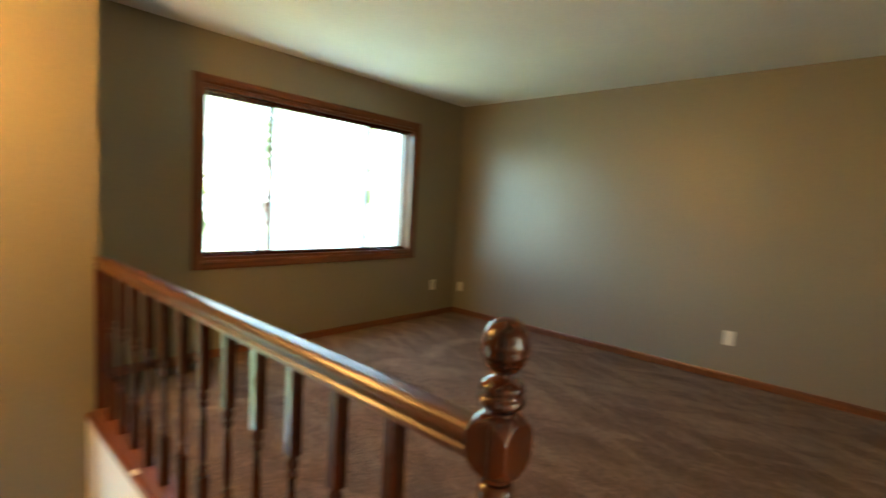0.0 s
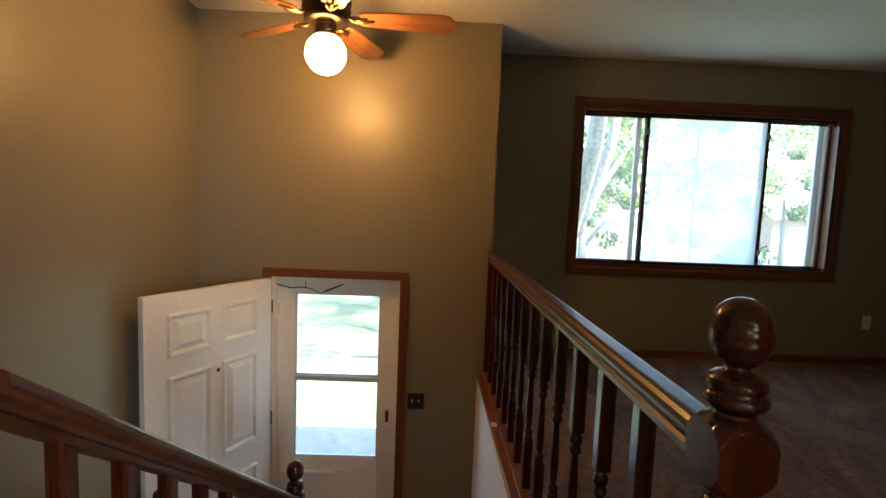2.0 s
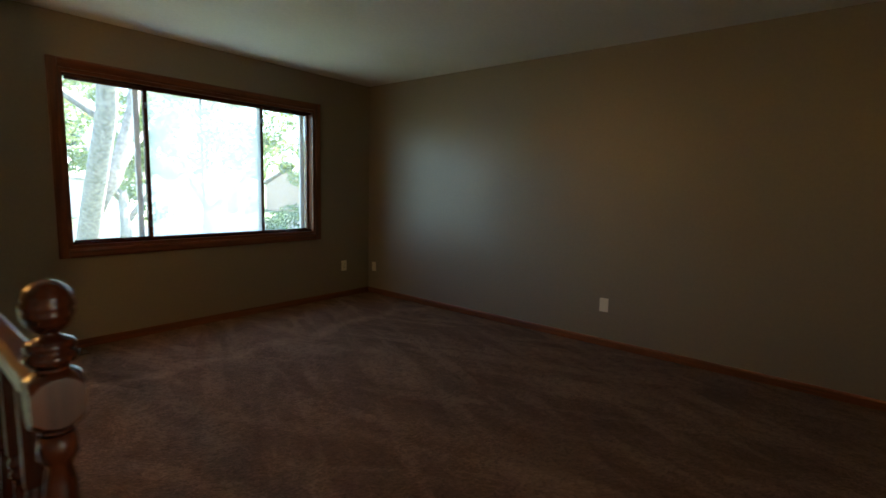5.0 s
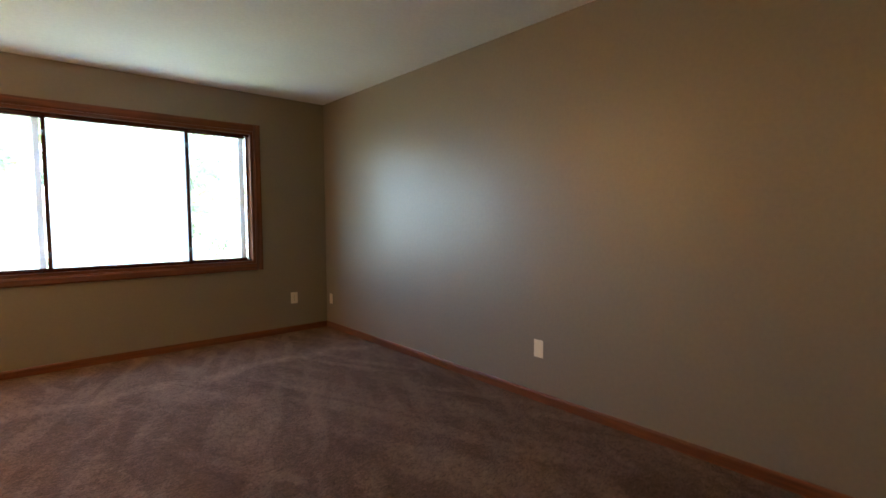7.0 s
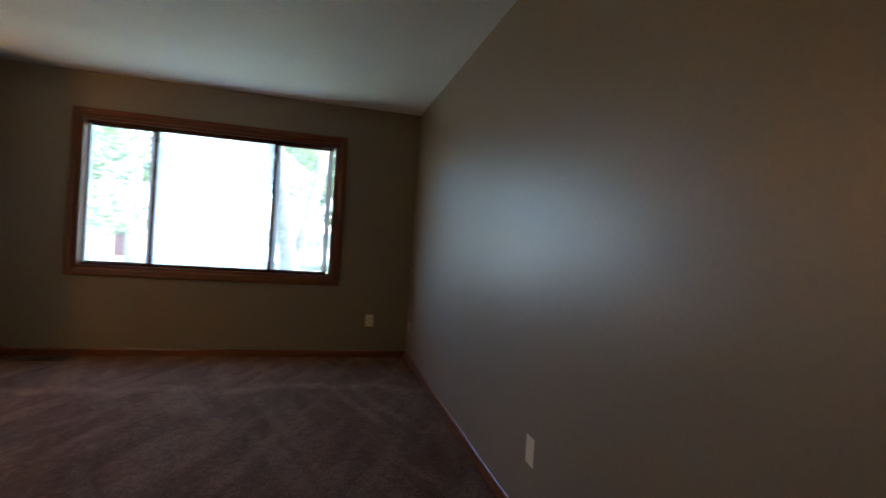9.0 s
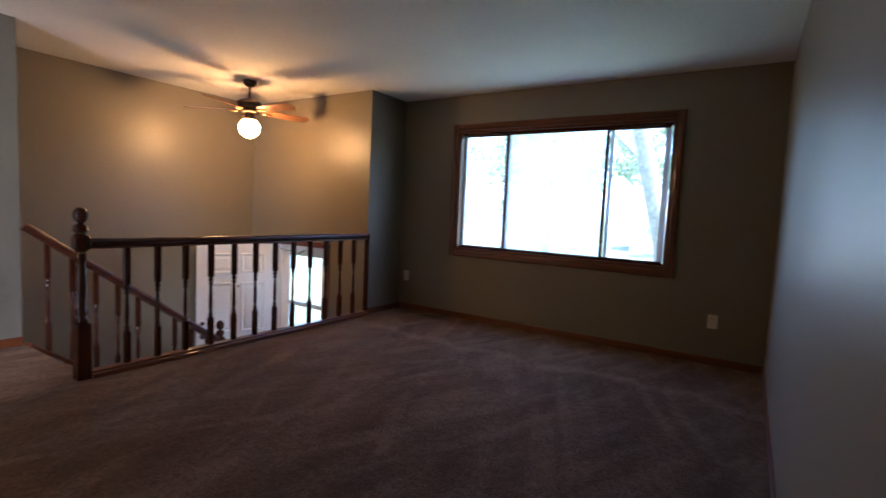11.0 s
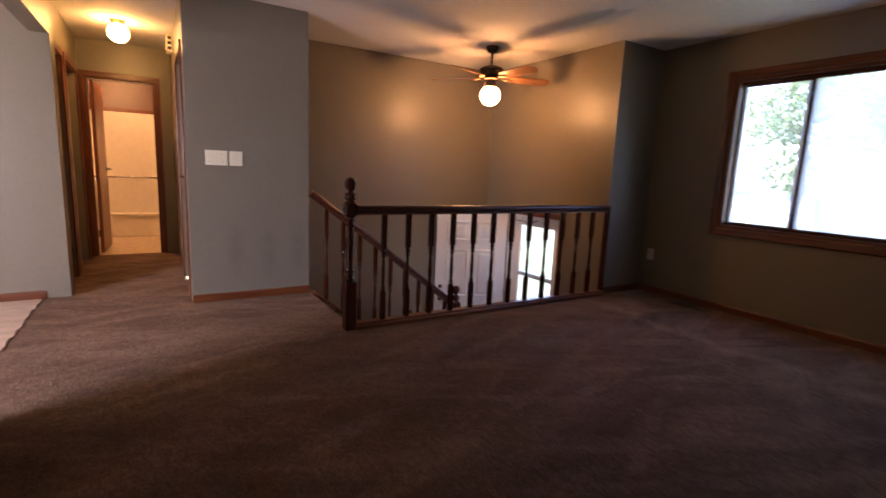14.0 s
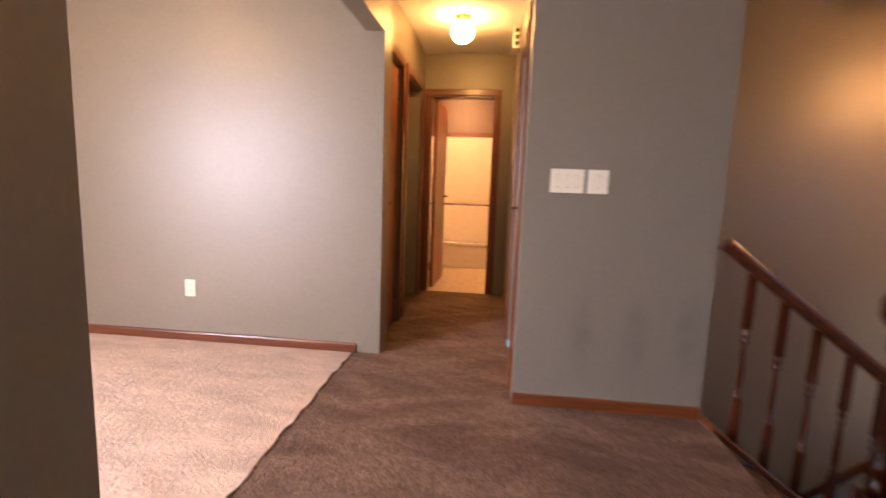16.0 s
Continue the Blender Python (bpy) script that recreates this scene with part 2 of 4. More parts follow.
# base grey stands in for the sky's reflection in the street-house windows
SKY_GREY_PANE = plain("sky_reflecting_pane", (0.36, 0.38, 0.38), 0.12)


def foliage(name, c):
    m, t, b = node_material(name, 0.55, 0, 0.3)
    g = t.nodes.new("ShaderNodeNewGeometry")
    t.links.new(ramp(t, g.outputs["Random Per Island"], ((0.0, scaled(c, 0.6)), (0.5, c), (1.0, scaled(c, 1.5)))), b.inputs["Base Color"])
    trans = t.nodes.new("ShaderNodeBsdfTranslucent")
    trans.inputs["Color"].default_value = (c[0] * 2.2, c[1] * 2.0, c[2] * 1.2, 1)
    mix = t.nodes.new("ShaderNodeMixShader")
    mix.inputs[0].default_value = 0.45
    t.links.new(b.outputs[0], mix.inputs[1])
    t.links.new(trans.outputs[0], mix.inputs[2])
    t.links.new(mix.outputs[0], t.nodes["Material Output"].inputs["Surface"])
    return m


LEAF = foliage("maple_leaf", (0.125, 0.165, 0.075))
LEAF_D = foliage("shrub_leaf", (0.04, 0.075, 0.03))


def lawn_material():
    m, t, b = node_material("lawn", 0.95, 0, 0.2)
    a = ramp(t, noise_node(t, 0.35, 6), ((0.35, (0.1, 0.12, 0.058)), (0.65, (0.16, 0.178, 0.1))))
    f = ramp(t, noise_node(t, 28, 4), ((0.3, (0.6, 0.62, 0.55)), (0.7, (1.15, 1.15, 1.1))))
    t.links.new(mixed(t, a, f, 1.0, "MULTIPLY"), b.inputs["Base Color"])
    bump(t, b, ((noise_node(t, 40, 4), 0.6, 0.03),))
    return m


LAWN = lawn_material()

# ---- mesh helpers ----


def put_box(bm, a, b, bevel=0.0):
    r = bmesh.ops.create_cube(bm, size=1)
    for v in r["verts"]:
        v.co = Vector([a[i] if v.co[i] < 0 else b[i] for i in range(3)])
    if bevel:
        edges = list({e for v in r["verts"] for e in v.link_edges})
        bmesh.ops.bevel(bm, geom=edges, offset=bevel, segments=2, affect="EDGES", profile=0.5)
    return bm


def boxes(*list_of, bevel=0.0):
    bm = bmesh.new()
    for a, b in list_of:
        put_box(bm, a, b, bevel)
    return bm


def lathe(bm, profile, at=(0, 0, 0), segments=20, axis="z"):
    """A turned shape: profile of (radius, height)."""
    rings = []
    for r, h in profile:
        ring = []
        for k in range(segments):
            a = 2 * math.pi * k / segments
            p = (r * math.cos(a), r * math.sin(a), h)
            p = p if axis == "z" else (h, p[0], p[1]) if axis == "x" else (p[0], h, p[1])
            ring.append(bm.verts.new(Vector(p) + Vector(at)))
        rings.append(ring)
    for p, q in zip(rings, rings[1:]):
        for k in range(segments):
            j = (k + 1) % segments
            bm.faces.new((p[k], p[j], q[j], q[k])).smooth = True
    bm.faces.new(rings[0][::-1])
    bm.faces.new(rings[-1])
    return bm


def tube(bm, points, radii, segments=8):
    pts = [Vector(p) for p in points]
    rings = []
    for i, p in enumerate(pts):
        d = (pts[min(i + 1, len(pts) - 1)] - pts[max(i - 1, 0)]).normalized()
        s = d.cross(Vector((0.3, 0.2, 1) if abs(d.z) < 0.9 else (1, 0.1, 0))).normalized()
        u = s.cross(d)
        rings.append([bm.verts.new(p + radii[i] * (math.cos(a) * s + math.sin(a) * u)) for a in (2 * math.pi * k / segments for k in range(segments))])
    for p, q in zip(rings, rings[1:]):
        for k in range(segments):
            j = (k + 1) % segments
            bm.faces.new((p[k], p[j], q[j], q[k])).smooth = True
    bm.faces.new(rings[0][::-1])
    bm.faces.new(rings[-1])
    return bm


def extruded(bm, outline, start, along, side, up, smooth=False):
    """A moulding: outline of (side, up) pairs swept from start by the vector along."""
    s, u, al, st = Vector(side), Vector(up), Vector(along), Vector(start)
    a = [bm.verts.new(st + s * p + u * q) for p, q in outline]
    b = [bm.verts.new(v.co + al) for v in a]
    n = len(a)
    for k in range(n):
        j = (k + 1) % n
        bm.faces.new((a[k], a[j], b[j], b[k])).smooth = smooth
    bm.faces.new(a[::-1])
    bm.faces.new(b)
    return bm


def mesh_of(name, bm, material):
    bmesh.ops.recalc_face_normals(bm, faces=bm.faces)
    me = bpy.data.meshes.new(name)
    bm.to_mesh(me)
    bm.free()
    me.materials.append(material)
    return me


def solid(name, bm, material, label="", category="", kind="", group=""):
    return tagged(new(name, mesh_of(name, bm, material)), label, category, group, kind)


def thing(name, at, label, category="", kind="", group=""):
    ob = new(name)
    ob.location = at
    ob.empty_display_size = 0.05
    return tagged(ob, label, category, group, kind)


def part(name, bm, material, parent, label=""):
    """A part given in the same coordinates as its thing's surroundings."""
    ob = new(name, mesh_of(name, bm, material))
    ob.parent = parent
    if parent.type == "EMPTY":
        ob.matrix_parent_inverse = Matrix.Translation(parent.location).inverted()
    return tagged(ob, label)


def part_of_mesh(name, me, parent, at, turn=0.0):
    ob = new(name, me)
    ob.parent = parent
    if parent.type == "EMPTY":
        ob.matrix_parent_inverse = Matrix.Translation(parent.location).inverted()
    ob.matrix_basis = pose(*at, 0, 0, turn)
    return ob


# ---- the large structure ----
S = dict(kind="structure")
solid("wall_north", boxes(((XE - 0.12, 0, -1.7), (WX0, 0.15, H)), ((WX1, 0, -1.7), (0.12, 0.15, H)),
                          ((WX0, 0, -1.7), (WX1, 0.15, WZ0)), ((WX0, 0, WZ1), (WX1, 0.15, H))), WALL,
      "olive-beige painted front wall around the picture window", "wall", **S)
solid("wall_east", boxes(((0, YD - 0.12, -1.7), (0.12, 0, H))), WALL, "long olive-beige painted wall, satin, with slight wear", "wall", **S)
solid("wall_return", boxes(((XE - 0.12, YE, -1.7), (XE, 0, H))), WALL, "short return wall between entry and window wall", "wall", **S)
solid("wall_entry", boxes(((XL, YE, -1.7), (DX0, YE + 0.12, H)), ((DX1, YE, -1.7), (XE - 0.12, YE + 0.12, H)),
                          ((DX0, YE, DZ1), (DX1, YE + 0.12, H)), ((DX0, YE, -1.7), (DX1, YE + 0.12, ZL - 0.01))), WALL,
      "tall entry wall around the front door", "wall", **S)
solid("wall_entry_west", boxes(((XL - 0.12, -6.2, -2.85), (XL, YE + 0.12, -0.2)), ((XL - 0.12, YH + 0.12, -0.2), (XL, YE + 0.12, H))), WALL,
      "tall side wall of the split entry", "wall", **S)
solid("wall_pier", boxes(((XP - 0.12, YH, 0), (XP, YS, H)), ((XL, YS - 0.12, -0.2), (XP - 0.12, YS, H))), PIER_PAINT,
      "grey-beige wall pier at the head of the stairs, scuffed", "wall", **S)
solid("wall_hall_north", boxes(((XB, YH, 0), (-5.87, YH + 0.12, H)), ((-5.05, YH, 0), (XP - 0.12, YH + 0.12, H)), ((-5.87, YH, 2.04), (-5.05, YH + 0.12, H))), WALL,
      "hall wall with a closet door", "wall", **S)
solid("wall_hall_south", boxes(((-5.6, YB - 0.12, 0), (XD, YBW, H)), ((-6.36, YB - 0.12, 0), (-6.16, YB, H)), ((XB, YB - 0.12, 0), (-7.1, YB, H)),
                               ((-6.16, YB - 0.12, 2.04), (-5.6, YB, H)), ((-7.1, YB - 0.12, 2.04), (-6.36, YB, H))), WALL,
      "hall wall with two doorways", "wall", **S)
solid("wall_hall_end", boxes(((XB - 0.12, -5.7, 0), (XB, -5.04, H)), ((XB - 0.12, -4.375, 0), (XB, -3.6, H)), ((XB - 0.12, -5.04, 2.045), (XB, -4.375, H))), WALL,
      "end wall of the hall around the bathroom doorway", "wall", **S)
solid("wall_dining_west", boxes(((XD - 0.12, YD, 0), (XD, YB - 0.12, H))), WALL, "dining room wall in daylight and lamplight", "wall", **S)
solid("wall_back", boxes(((XO, YBW - 0.12, 0), (0, YBW, H)), ((XD, YBW - 0.12, 2.07), (XO, YBW, H))), WALL,
      "back wall of the living room with a dropped header over the dining opening", "wall", **S)
PX0, PX1 = -2.6, -0.8
solid("wall_dining_south", boxes(((XD - 0.12, YD - 0.12, -1.7), (PX0, YD, H)), ((PX1, YD - 0.12, -1.7), (0, YD, H)),
                                 ((PX0, YD - 0.12, -1.7), (PX1, YD, 0)), ((PX0, YD - 0.12, 2.25), (PX1, YD, H))), WALL,
      "rear dining room wall with a glazed patio opening", "wall", **S)
solid("wall_bath", boxes(((-9.72, -5.7, -0.1), (-9.6, -3.5, H)), ((-9.6, -5.82, -0.1), (XB - 0.12, -5.7, H)), ((-9.6, -3.6, -0.1), (XB - 0.12, -3.48, H))), BATH_PAINT,
      "bathroom walls in warm light", "wall", **S)
solid("wall_bedroom", boxes(((-7.6, -7.2, 0), (-7.48, -5.82, H)), ((-7.48, -7.2, 0), (XD - 0.12, -7.08, H))), WALL, "dark bedroom walls", "wall", **S)
solid("wall_well", boxes(((-3.752, YS, -1.7), (-3.68, YE, 0)), ((XP + 0.1, YS - 0.1, -2.85), (-3.752, YS, -0.21))), WHITE,
      "white painted well wall under the landing balustrade", "wall", **S)
solid("wall_lower", boxes(((XL, -4.6, -2.85), (XP, -4.48, -0.2)), ((XP, -4.6, -2.85), (XP + 0.1, YS, -0.2))), WALL, "walls of the lower flight", "wall", **S)

solid("floor", boxes(((-3.68, YS, -0.2), (0, 0, 0)), ((XP, YM, -0.2), (0, YS, 0)), ((XD, YM, -0.2), (XP, YH, 0)),
                     ((XB, YB, -0.2), (XD, YH, 0))), CARPET, "mauve-brown cut-pile carpet with vacuum strokes", "carpet", **S)
solid("floor_dining", boxes(((XD, YD, -0.2), (0, YM, -0.004))), CARPET_B, "light tan dining carpet", "carpet", **S)
solid("floor_bedroom", boxes(((-7.6, -7.2, -0.2), (XD, YB, -0.005))), CARPET, "dark bedroom carpet", "carpet", **S)
solid("floor_bath", boxes(((-9.6, -5.7, -0.2), (XB, -3.6, -0.003))), VINYL, "tan vinyl bathroom floor", "floor", **S)
solid("floor_closet", boxes(((XL, YH, -0.2), (XP, YS - 0.12, 0))), CARPET, "closet floor over the lower flight", "floor", **S)
solid("floor_landing", boxes(((XL, YS + 7 * RUN, ZL - 0.12), (XE - 0.03, YE + 0.12, ZL))), CARPET, "carpeted entry landing", "floor", **S)
solid("floor_lower", boxes(((XL, -4.5, -2.85), (XP, -2.9, -2.7))), CARPET, "lower hall floor", "floor", **S)
solid("ceiling", boxes(((-9.72, YD - 0.12, H), (0.12, 0.15, H + 0.12))), CEILING, "white textured ceiling", "ceiling", **S)


def stairs():
    up = thing("stairs", (-4.2, YS, ZL), "carpeted flight from the entry landing up to the living room", "stairs", "structure")
    for k in range(1, 8):
        part("step", boxes(((XP + 0.1, YS + (7 - k) * RUN, ZL), (-3.754, YS + (8 - k) * RUN + 0.02, ZL + k * RISE)), bevel=0.012), CARPET, up)
    part("nosing", boxes(((XP + 0.1, YS - 0.01, -0.05), (-3.754, YS + 0.025, 0.002)), bevel=0.012), CARPET, up)
    down = thing("stairs", (-5.3, -1.6, -2.7), "carpeted flight from the entry landing down to the lower floor", "stairs", "structure")
    for k in range(1, 7):
        y = YS + 7 * RUN
        part("step", boxes(((XL, y - k * RUN, -2.7), (XP, y - (k - 1) * RUN, ZL - k * RISE)), bevel=0.01), CARPET, down)


stairs()


def baseboard(a, b, inward):
    """A length of oak baseboard from a to b; inward is the way into the room."""
    al = Vector((b[0] - a[0], b[1] - a[1], 0))
    axis = 0 if abs(al.x) > abs(al.y) else 1
    prof = [(0, 0), (0.011, 0), (0.011, 0.05), (0.008, 0.06), (0.004, 0.064), (0, 0.064)]
    solid("baseboard", extruded(bmesh.new(), prof, (a[0], a[1], 0), al, (*inward, 0), (0, 0, 1)), TRIM[axis],
          "narrow stained oak baseboard", "baseboard", **S)


baseboard((XE, 0), (0, 0), (0, -1))
baseboard((0, YB), (0, -0.011), (-1, 0))
baseboard((XE, YE), (XE, -0.011), (1, 0))
baseboard((XP, YH), (XP, YS), (1, 0))
baseboard((XD, YD), (XD, YB - 0.12), (1, 0))
baseboard((XO, YBW), (-0.011, YBW), (0, 1))
baseboard((XB, YH), (-5.96, YH), (0, -1))


# ---- picture window ----
def picture_window():
    w = thing("window_1", (-1.85, 0.05, WZ0), "wide oak-cased picture window with three sliding sashes", "window", "structure")
    c = 0.066
    prof = [(0, 0), (c, 0), (c, 0.012), (c - 0.012, 0.018), (0.016, 0.016), (0.008, 0.011), (0, 0.009)]
    for name, st, al, side, ax in (("window_casing", (WX0, -0.001, WZ0 - c), (0, 0, WZ1 - WZ0 + 2 * c), (-1, 0, 0), 2), ("window_casing", (WX1, -0.001, WZ0 - c), (0, 0, WZ1 - WZ0 + 2 * c), (1, 0, 0), 2),
                                   ("window_casing", (WX0, -0.001, WZ1), (WX1 - WX0, 0, 0), (0, 0, 1), 0), ("window_sill", (WX0, -0.001, WZ0), (WX1 - WX0, 0, 0), (0, 0, -1), 0)):
        part(name, extruded(bmesh.new(), prof, st, al, side, (0, -1, 0)), OAK[ax], w)
    j = 0.028
    part("jamb", boxes(((WX0, 0, WZ0), (WX0 + j, 0.15, WZ1))), OAK[2], w)
    part("jamb", boxes(((WX1 - j, 0, WZ0), (WX1, 0.15, WZ1))), OAK[2], w)
    part("head_jamb", boxes(((WX0 + j, 0, WZ1 - j), (WX1 - j, 0.15, WZ1))), OAK[0], w)
    part("stool", boxes(((WX0 + j, 0, WZ0), (WX1 - j, 0.15, WZ0 + j))), OAK[0], w)
    x0, x1, z0, z1 = WX0 + j, WX1 - j, WZ0 + j, WZ1 - j
    m0, m1 = -2.36, -1.36
    part("track", boxes(((x0, 0.03, z1 - 0.022), (x1, 0.1, z1))), DARKWOOD[0], w)
    part("track", boxes(((x0, 0.03, z0), (x1, 0.1, z0 + 0.016))), DARKWOOD[0], w)
    z0, z1 = z0 + 0.016, z1 - 0.022
    for a, b, y in ((x0, m0 + 0.014, 0.075), (m0 - 0.018, m1 + 0.018, 0.04), (m1 - 0.014, x1, 0.075)):
        s = 0.026
        wide = y < 0.05
        fr = part("sash", boxes(((a, y, z0), (a + (s if wide or a > x0 else 0.012), y + 0.028, z1)), ((b - (s if wide or b < x1 else 0.012), y, z0), (b, y + 0.028, z1)),
                                ((a + 0.026, y, z0), (b - 0.026, y + 0.028, z0 + 0.014)), ((a + 0.026, y, z1 - 0.014), (b - 0.026, y + 0.028, z1))), DARKWOOD[2], w, "dark brown sliding sash")
        p = part("pane", boxes(((a + 0.01, y + 0.012, z0 + 0.008), (b - 0.01, y + 0.016, z1 - 0.008))), VEILED_GLASS if wide else GLASS, w)
        p.visible_shadow = False
        if wide:
            for x, zz in ((a + 0.013, z0 + 0.12), (a + 0.013, z1 - 0.13), (b - 0.013, z0 + 0.12), (b - 0.013, z1 - 0.13)):
                part("latch", boxes(((x - 0.009, y - 0.018, zz - 0.022), (x + 0.009, y, zz + 0.022)), ((x - 0.004, y - 0.032, zz - 0.006), (x + 0.004, y - 0.016, zz + 0.014)), bevel=0.003), BLACK, fr)
    for x, wd in ((x0 + 0.006, 0.012), (m0 - 0.05, 0.04), (m1 + 0.03, 0.034), (x1 - 0.05, 0.05)):
        part("storm_stile", boxes(((x - wd / 2, 0.12, z0), (x + wd / 2, 0.14, z1))), PEWTER, w, "pale grey storm frame upright")
    part("storm_stile", boxes(((-1.908, 0.1, z0), (-1.896, 0.12, z1))), GREY_ALU, w, "thin grey storm frame upright")


picture_window()


# ---- balustrades ----
def baluster_mesh(name, length, square=0.036):
    """A turned baluster standing on z = 0."""
    bm = bmesh.new()
    h = square / 2
    b0, t0 = length * 0.27, length * 0.68
    put_box(bm, (-h, -h, 0), (h, h, b0), 0.003)
    put_box(bm, (-h, -h, t0), (h, h, length), 0.003)
    n = t0 - b0
    prof = [(0.015, 0), (0.0175, 0.02), (0.0175, 0.045), (0.011, 0.06), (0.017, 0.085), (0.017, 0.11), (0.0095, 0.13), (0.0095, 0.15), (0.0125, 0.2),
            (0.0145, 0.32), (0.0135, 0.5), (0.011, 0.68), (0.009, 0.78), (0.0165, 0.81), (0.0165, 0.845), (0.01, 0.865), (0.018, 0.9), (0.018, 0.94), (0.0135, 0.97), (0.015, 1)]
    lathe(bm, [(r, b0 - 0.001 + f * (n + 0.002)) for r, f in prof], segments=12)
    return mesh_of(name, bm, DARKWOOD[2])


RAIL_OUTLINE = [(-0.022, 0), (0.022, 0), (0.022, 0.012), (0.017, 0.018), (0.019, 0.027), (0.03, 0.034), (0.0325, 0.04), (0.0325, 0.048), (0.0295, 0.057), (0.024, 0.0635), (0.017, 0.0665), (0.012, 0.067),
                (-0.012, 0.067), (-0.017, 0.0665), (-0.024, 0.0635), (-0.0295, 0.057), (-0.0325, 0.048), (-0.0325, 0.04), (-0.03, 0.034), (-0.019, 0.027), (-0.017, 0.018), (-0.022, 0.012)]


def cut_ball(radius, flat, at, rings=25, segments=64):
    """A ball whose four sides are cut flat at the given distance, open at the neck above and below."""
    bm = bmesh.new()
    rows = []
    for k in range(rings):
        h = radius * 0.985 * (2 * k / (rings - 1) - 1)
        r = max(math.sqrt(radius ** 2 - h ** 2), 0.028)
        rows.append([bm.verts.new((at[0] + max(-flat, min(flat, r * math.cos(a))), at[1] + max(-flat, min(flat, r * math.sin(a))), at[2] + h))
                     for a in (2 * math.pi * q / segments for q in range(segments))])
    for p, q in zip(rows, rows[1:]):
        for k in range(segments):
            m = (k + 1) % segments
            bm.faces.new((p[k], p[m], q[m], q[k]))
    bm.faces.new(rows[0][::-1])
    bm.faces.new(rows[-1])
    return bm


def newel(parent, x, y, z, height):
    """A newel post: square foot, turned shaft, ball-cut block with flat discs, ball on a collar."""
    top = z + height
    post = part("newel_post", boxes(((x - 0.04, y - 0.04, z), (x + 0.04, y + 0.04, z + 0.36)), bevel=0.006), DARKWOOD[2], parent, "dark stained turned newel post")
    n = height - 0.29 - 0.36
    prof = [(0.034, 0), (0.04, 0.03), (0.04, 0.07), (0.026, 0.1), (0.037, 0.15), (0.037, 0.2), (0.024, 0.24), (0.029, 0.4), (0.034, 0.6), (0.03, 0.78), (0.023, 0.86), (0.036, 0.9), (0.036, 0.95), (0.032, 1)]
    part("shaft", lathe(bmesh.new(), [(r * 0.88, z + 0.359 + f * (n + 0.002)) for r, f in prof], (x, y, 0), 20), DARKWOOD[2], post)
    bz = top - 0.222
    part("block", cut_ball(0.0625, 0.0415, (x, y, bz)), DARKWOOD[2], post, "rounded block with four flat discs")
    c = [(0.034, -0.158), (0.046, -0.15), (0.05, -0.142), (0.046, -0.134), (0.04, -0.13), (0.046, -0.124), (0.044, -0.114), (0.034, -0.108), (0.019, -0.102), (0.017, -0.094), (0.024, -0.088)]
    part("collar", lathe(bmesh.new(), [(r * 0.86, top + h) for r, h in c], (x, y, 0), 24), DARKWOOD[2], post)
    ball = []
    for k in range(31):
        a = -1.2 + k * (1.2 + math.pi / 2) / 30
        r = 0.0415 * max(math.cos(a), 0.0) ** 0.9 * (0.94 if k in (8, 12, 16) else 1.0)
        ball.append((max(r, 0.002), top - 0.05 + 0.05 * math.sin(a)))
    part("ball", lathe(bmesh.new(), ball, (x, y, 0), 28), DARKWOOD[2], post)


def living_balustrade():
    x = -3.684
    r = thing("balustrade", (x, -1.9, 0), "dark stained oak balustrade with turned spindles along the stairwell", "railing")
    newel(r, x, -3.26, 0, 1.096)
    part("handrail", extruded(bmesh.new(), RAIL_OUTLINE, (x, -3.222, 0.833), (0, YE - 0.022 + 3.222, 0), (1, 0, 0), (0, 0, 1)), RAIL_WOOD, r)
    part("shoe_rail", boxes(((x - 0.072, -3.222, 0), (x + 0.058, YE, 0.03)), ((x - 0.034, -3.222, 0.03), (x + 0.034, YE, 0.046)), bevel=0.005), TRIM[1], r, "orange-brown oak shoe rail")
    me = baluster_mesh("baluster", 0.79)
    for k in range(13):
        part_of_mesh("baluster", me, r, (x, -3.0 + 0.199 * k, 0.045))
    part("end_post", boxes(((x - 0.028, YE - 0.022, 0.046), (x + 0.028, YE, 0.895)), bevel=0.004), DARKWOOD[2], r)


living_balustrade()


def stair_balustrade():
    x = -4.742
    y1 = -1.62
    r = thing("balustrade", (x, -2.4, ZL), "dark stained oak stair railing dividing the two flights", "railing")
    newel(r, x, -1.655, ZL, 1.31)
    d = Vector((0, y1 - YS, SLOPE * (y1 - YS)))
    up = Vector((0, -SLOPE, 1)).normalized()
    part("handrail", extruded(bmesh.new(), RAIL_OUTLINE, (x, YS - 0.02, 0.876 - 0.023 * SLOPE), d * 0.965 + Vector((0, 0.023, 0.023 * SLOPE)), (1, 0, 0), up), RAIL_WOOD, r)
    bm = bmesh.new()
    extruded(bm, [(-0.062, 0), (0.062, 0), (0.062, 0.026), (0.054, 0.032), (-0.054, 0.032), (-0.062, 0.026)], (x, YS + 0.003, 0.0), d * 0.965, (1, 0, 0), up)
    part("stringer_cap", bm, OAK[1], r)
    me = baluster_mesh("baluster", 0.868, 0.034)
    for k in range(9):
        y = YS + 0.14 + 0.163 * k
        part_of_mesh("baluster", me, r, (x, y, 0.028 + SLOPE * (y - YS)))
    bm = bmesh.new()
    extruded(bm, [(YS + 0.002, ZL - 1.25), (y1, ZL - 1.25), (y1, SLOPE * (y1 - YS) - 0.002), (YS + 0.002, -0.002)], (XP, 0, 0), (0.1, 0, 0), (0, 1, 0), (0, 0, 1))
    solid("wall_divider", bm, WHITE, "white painted half wall between the flights", "wall", **S)


stair_balustrade()


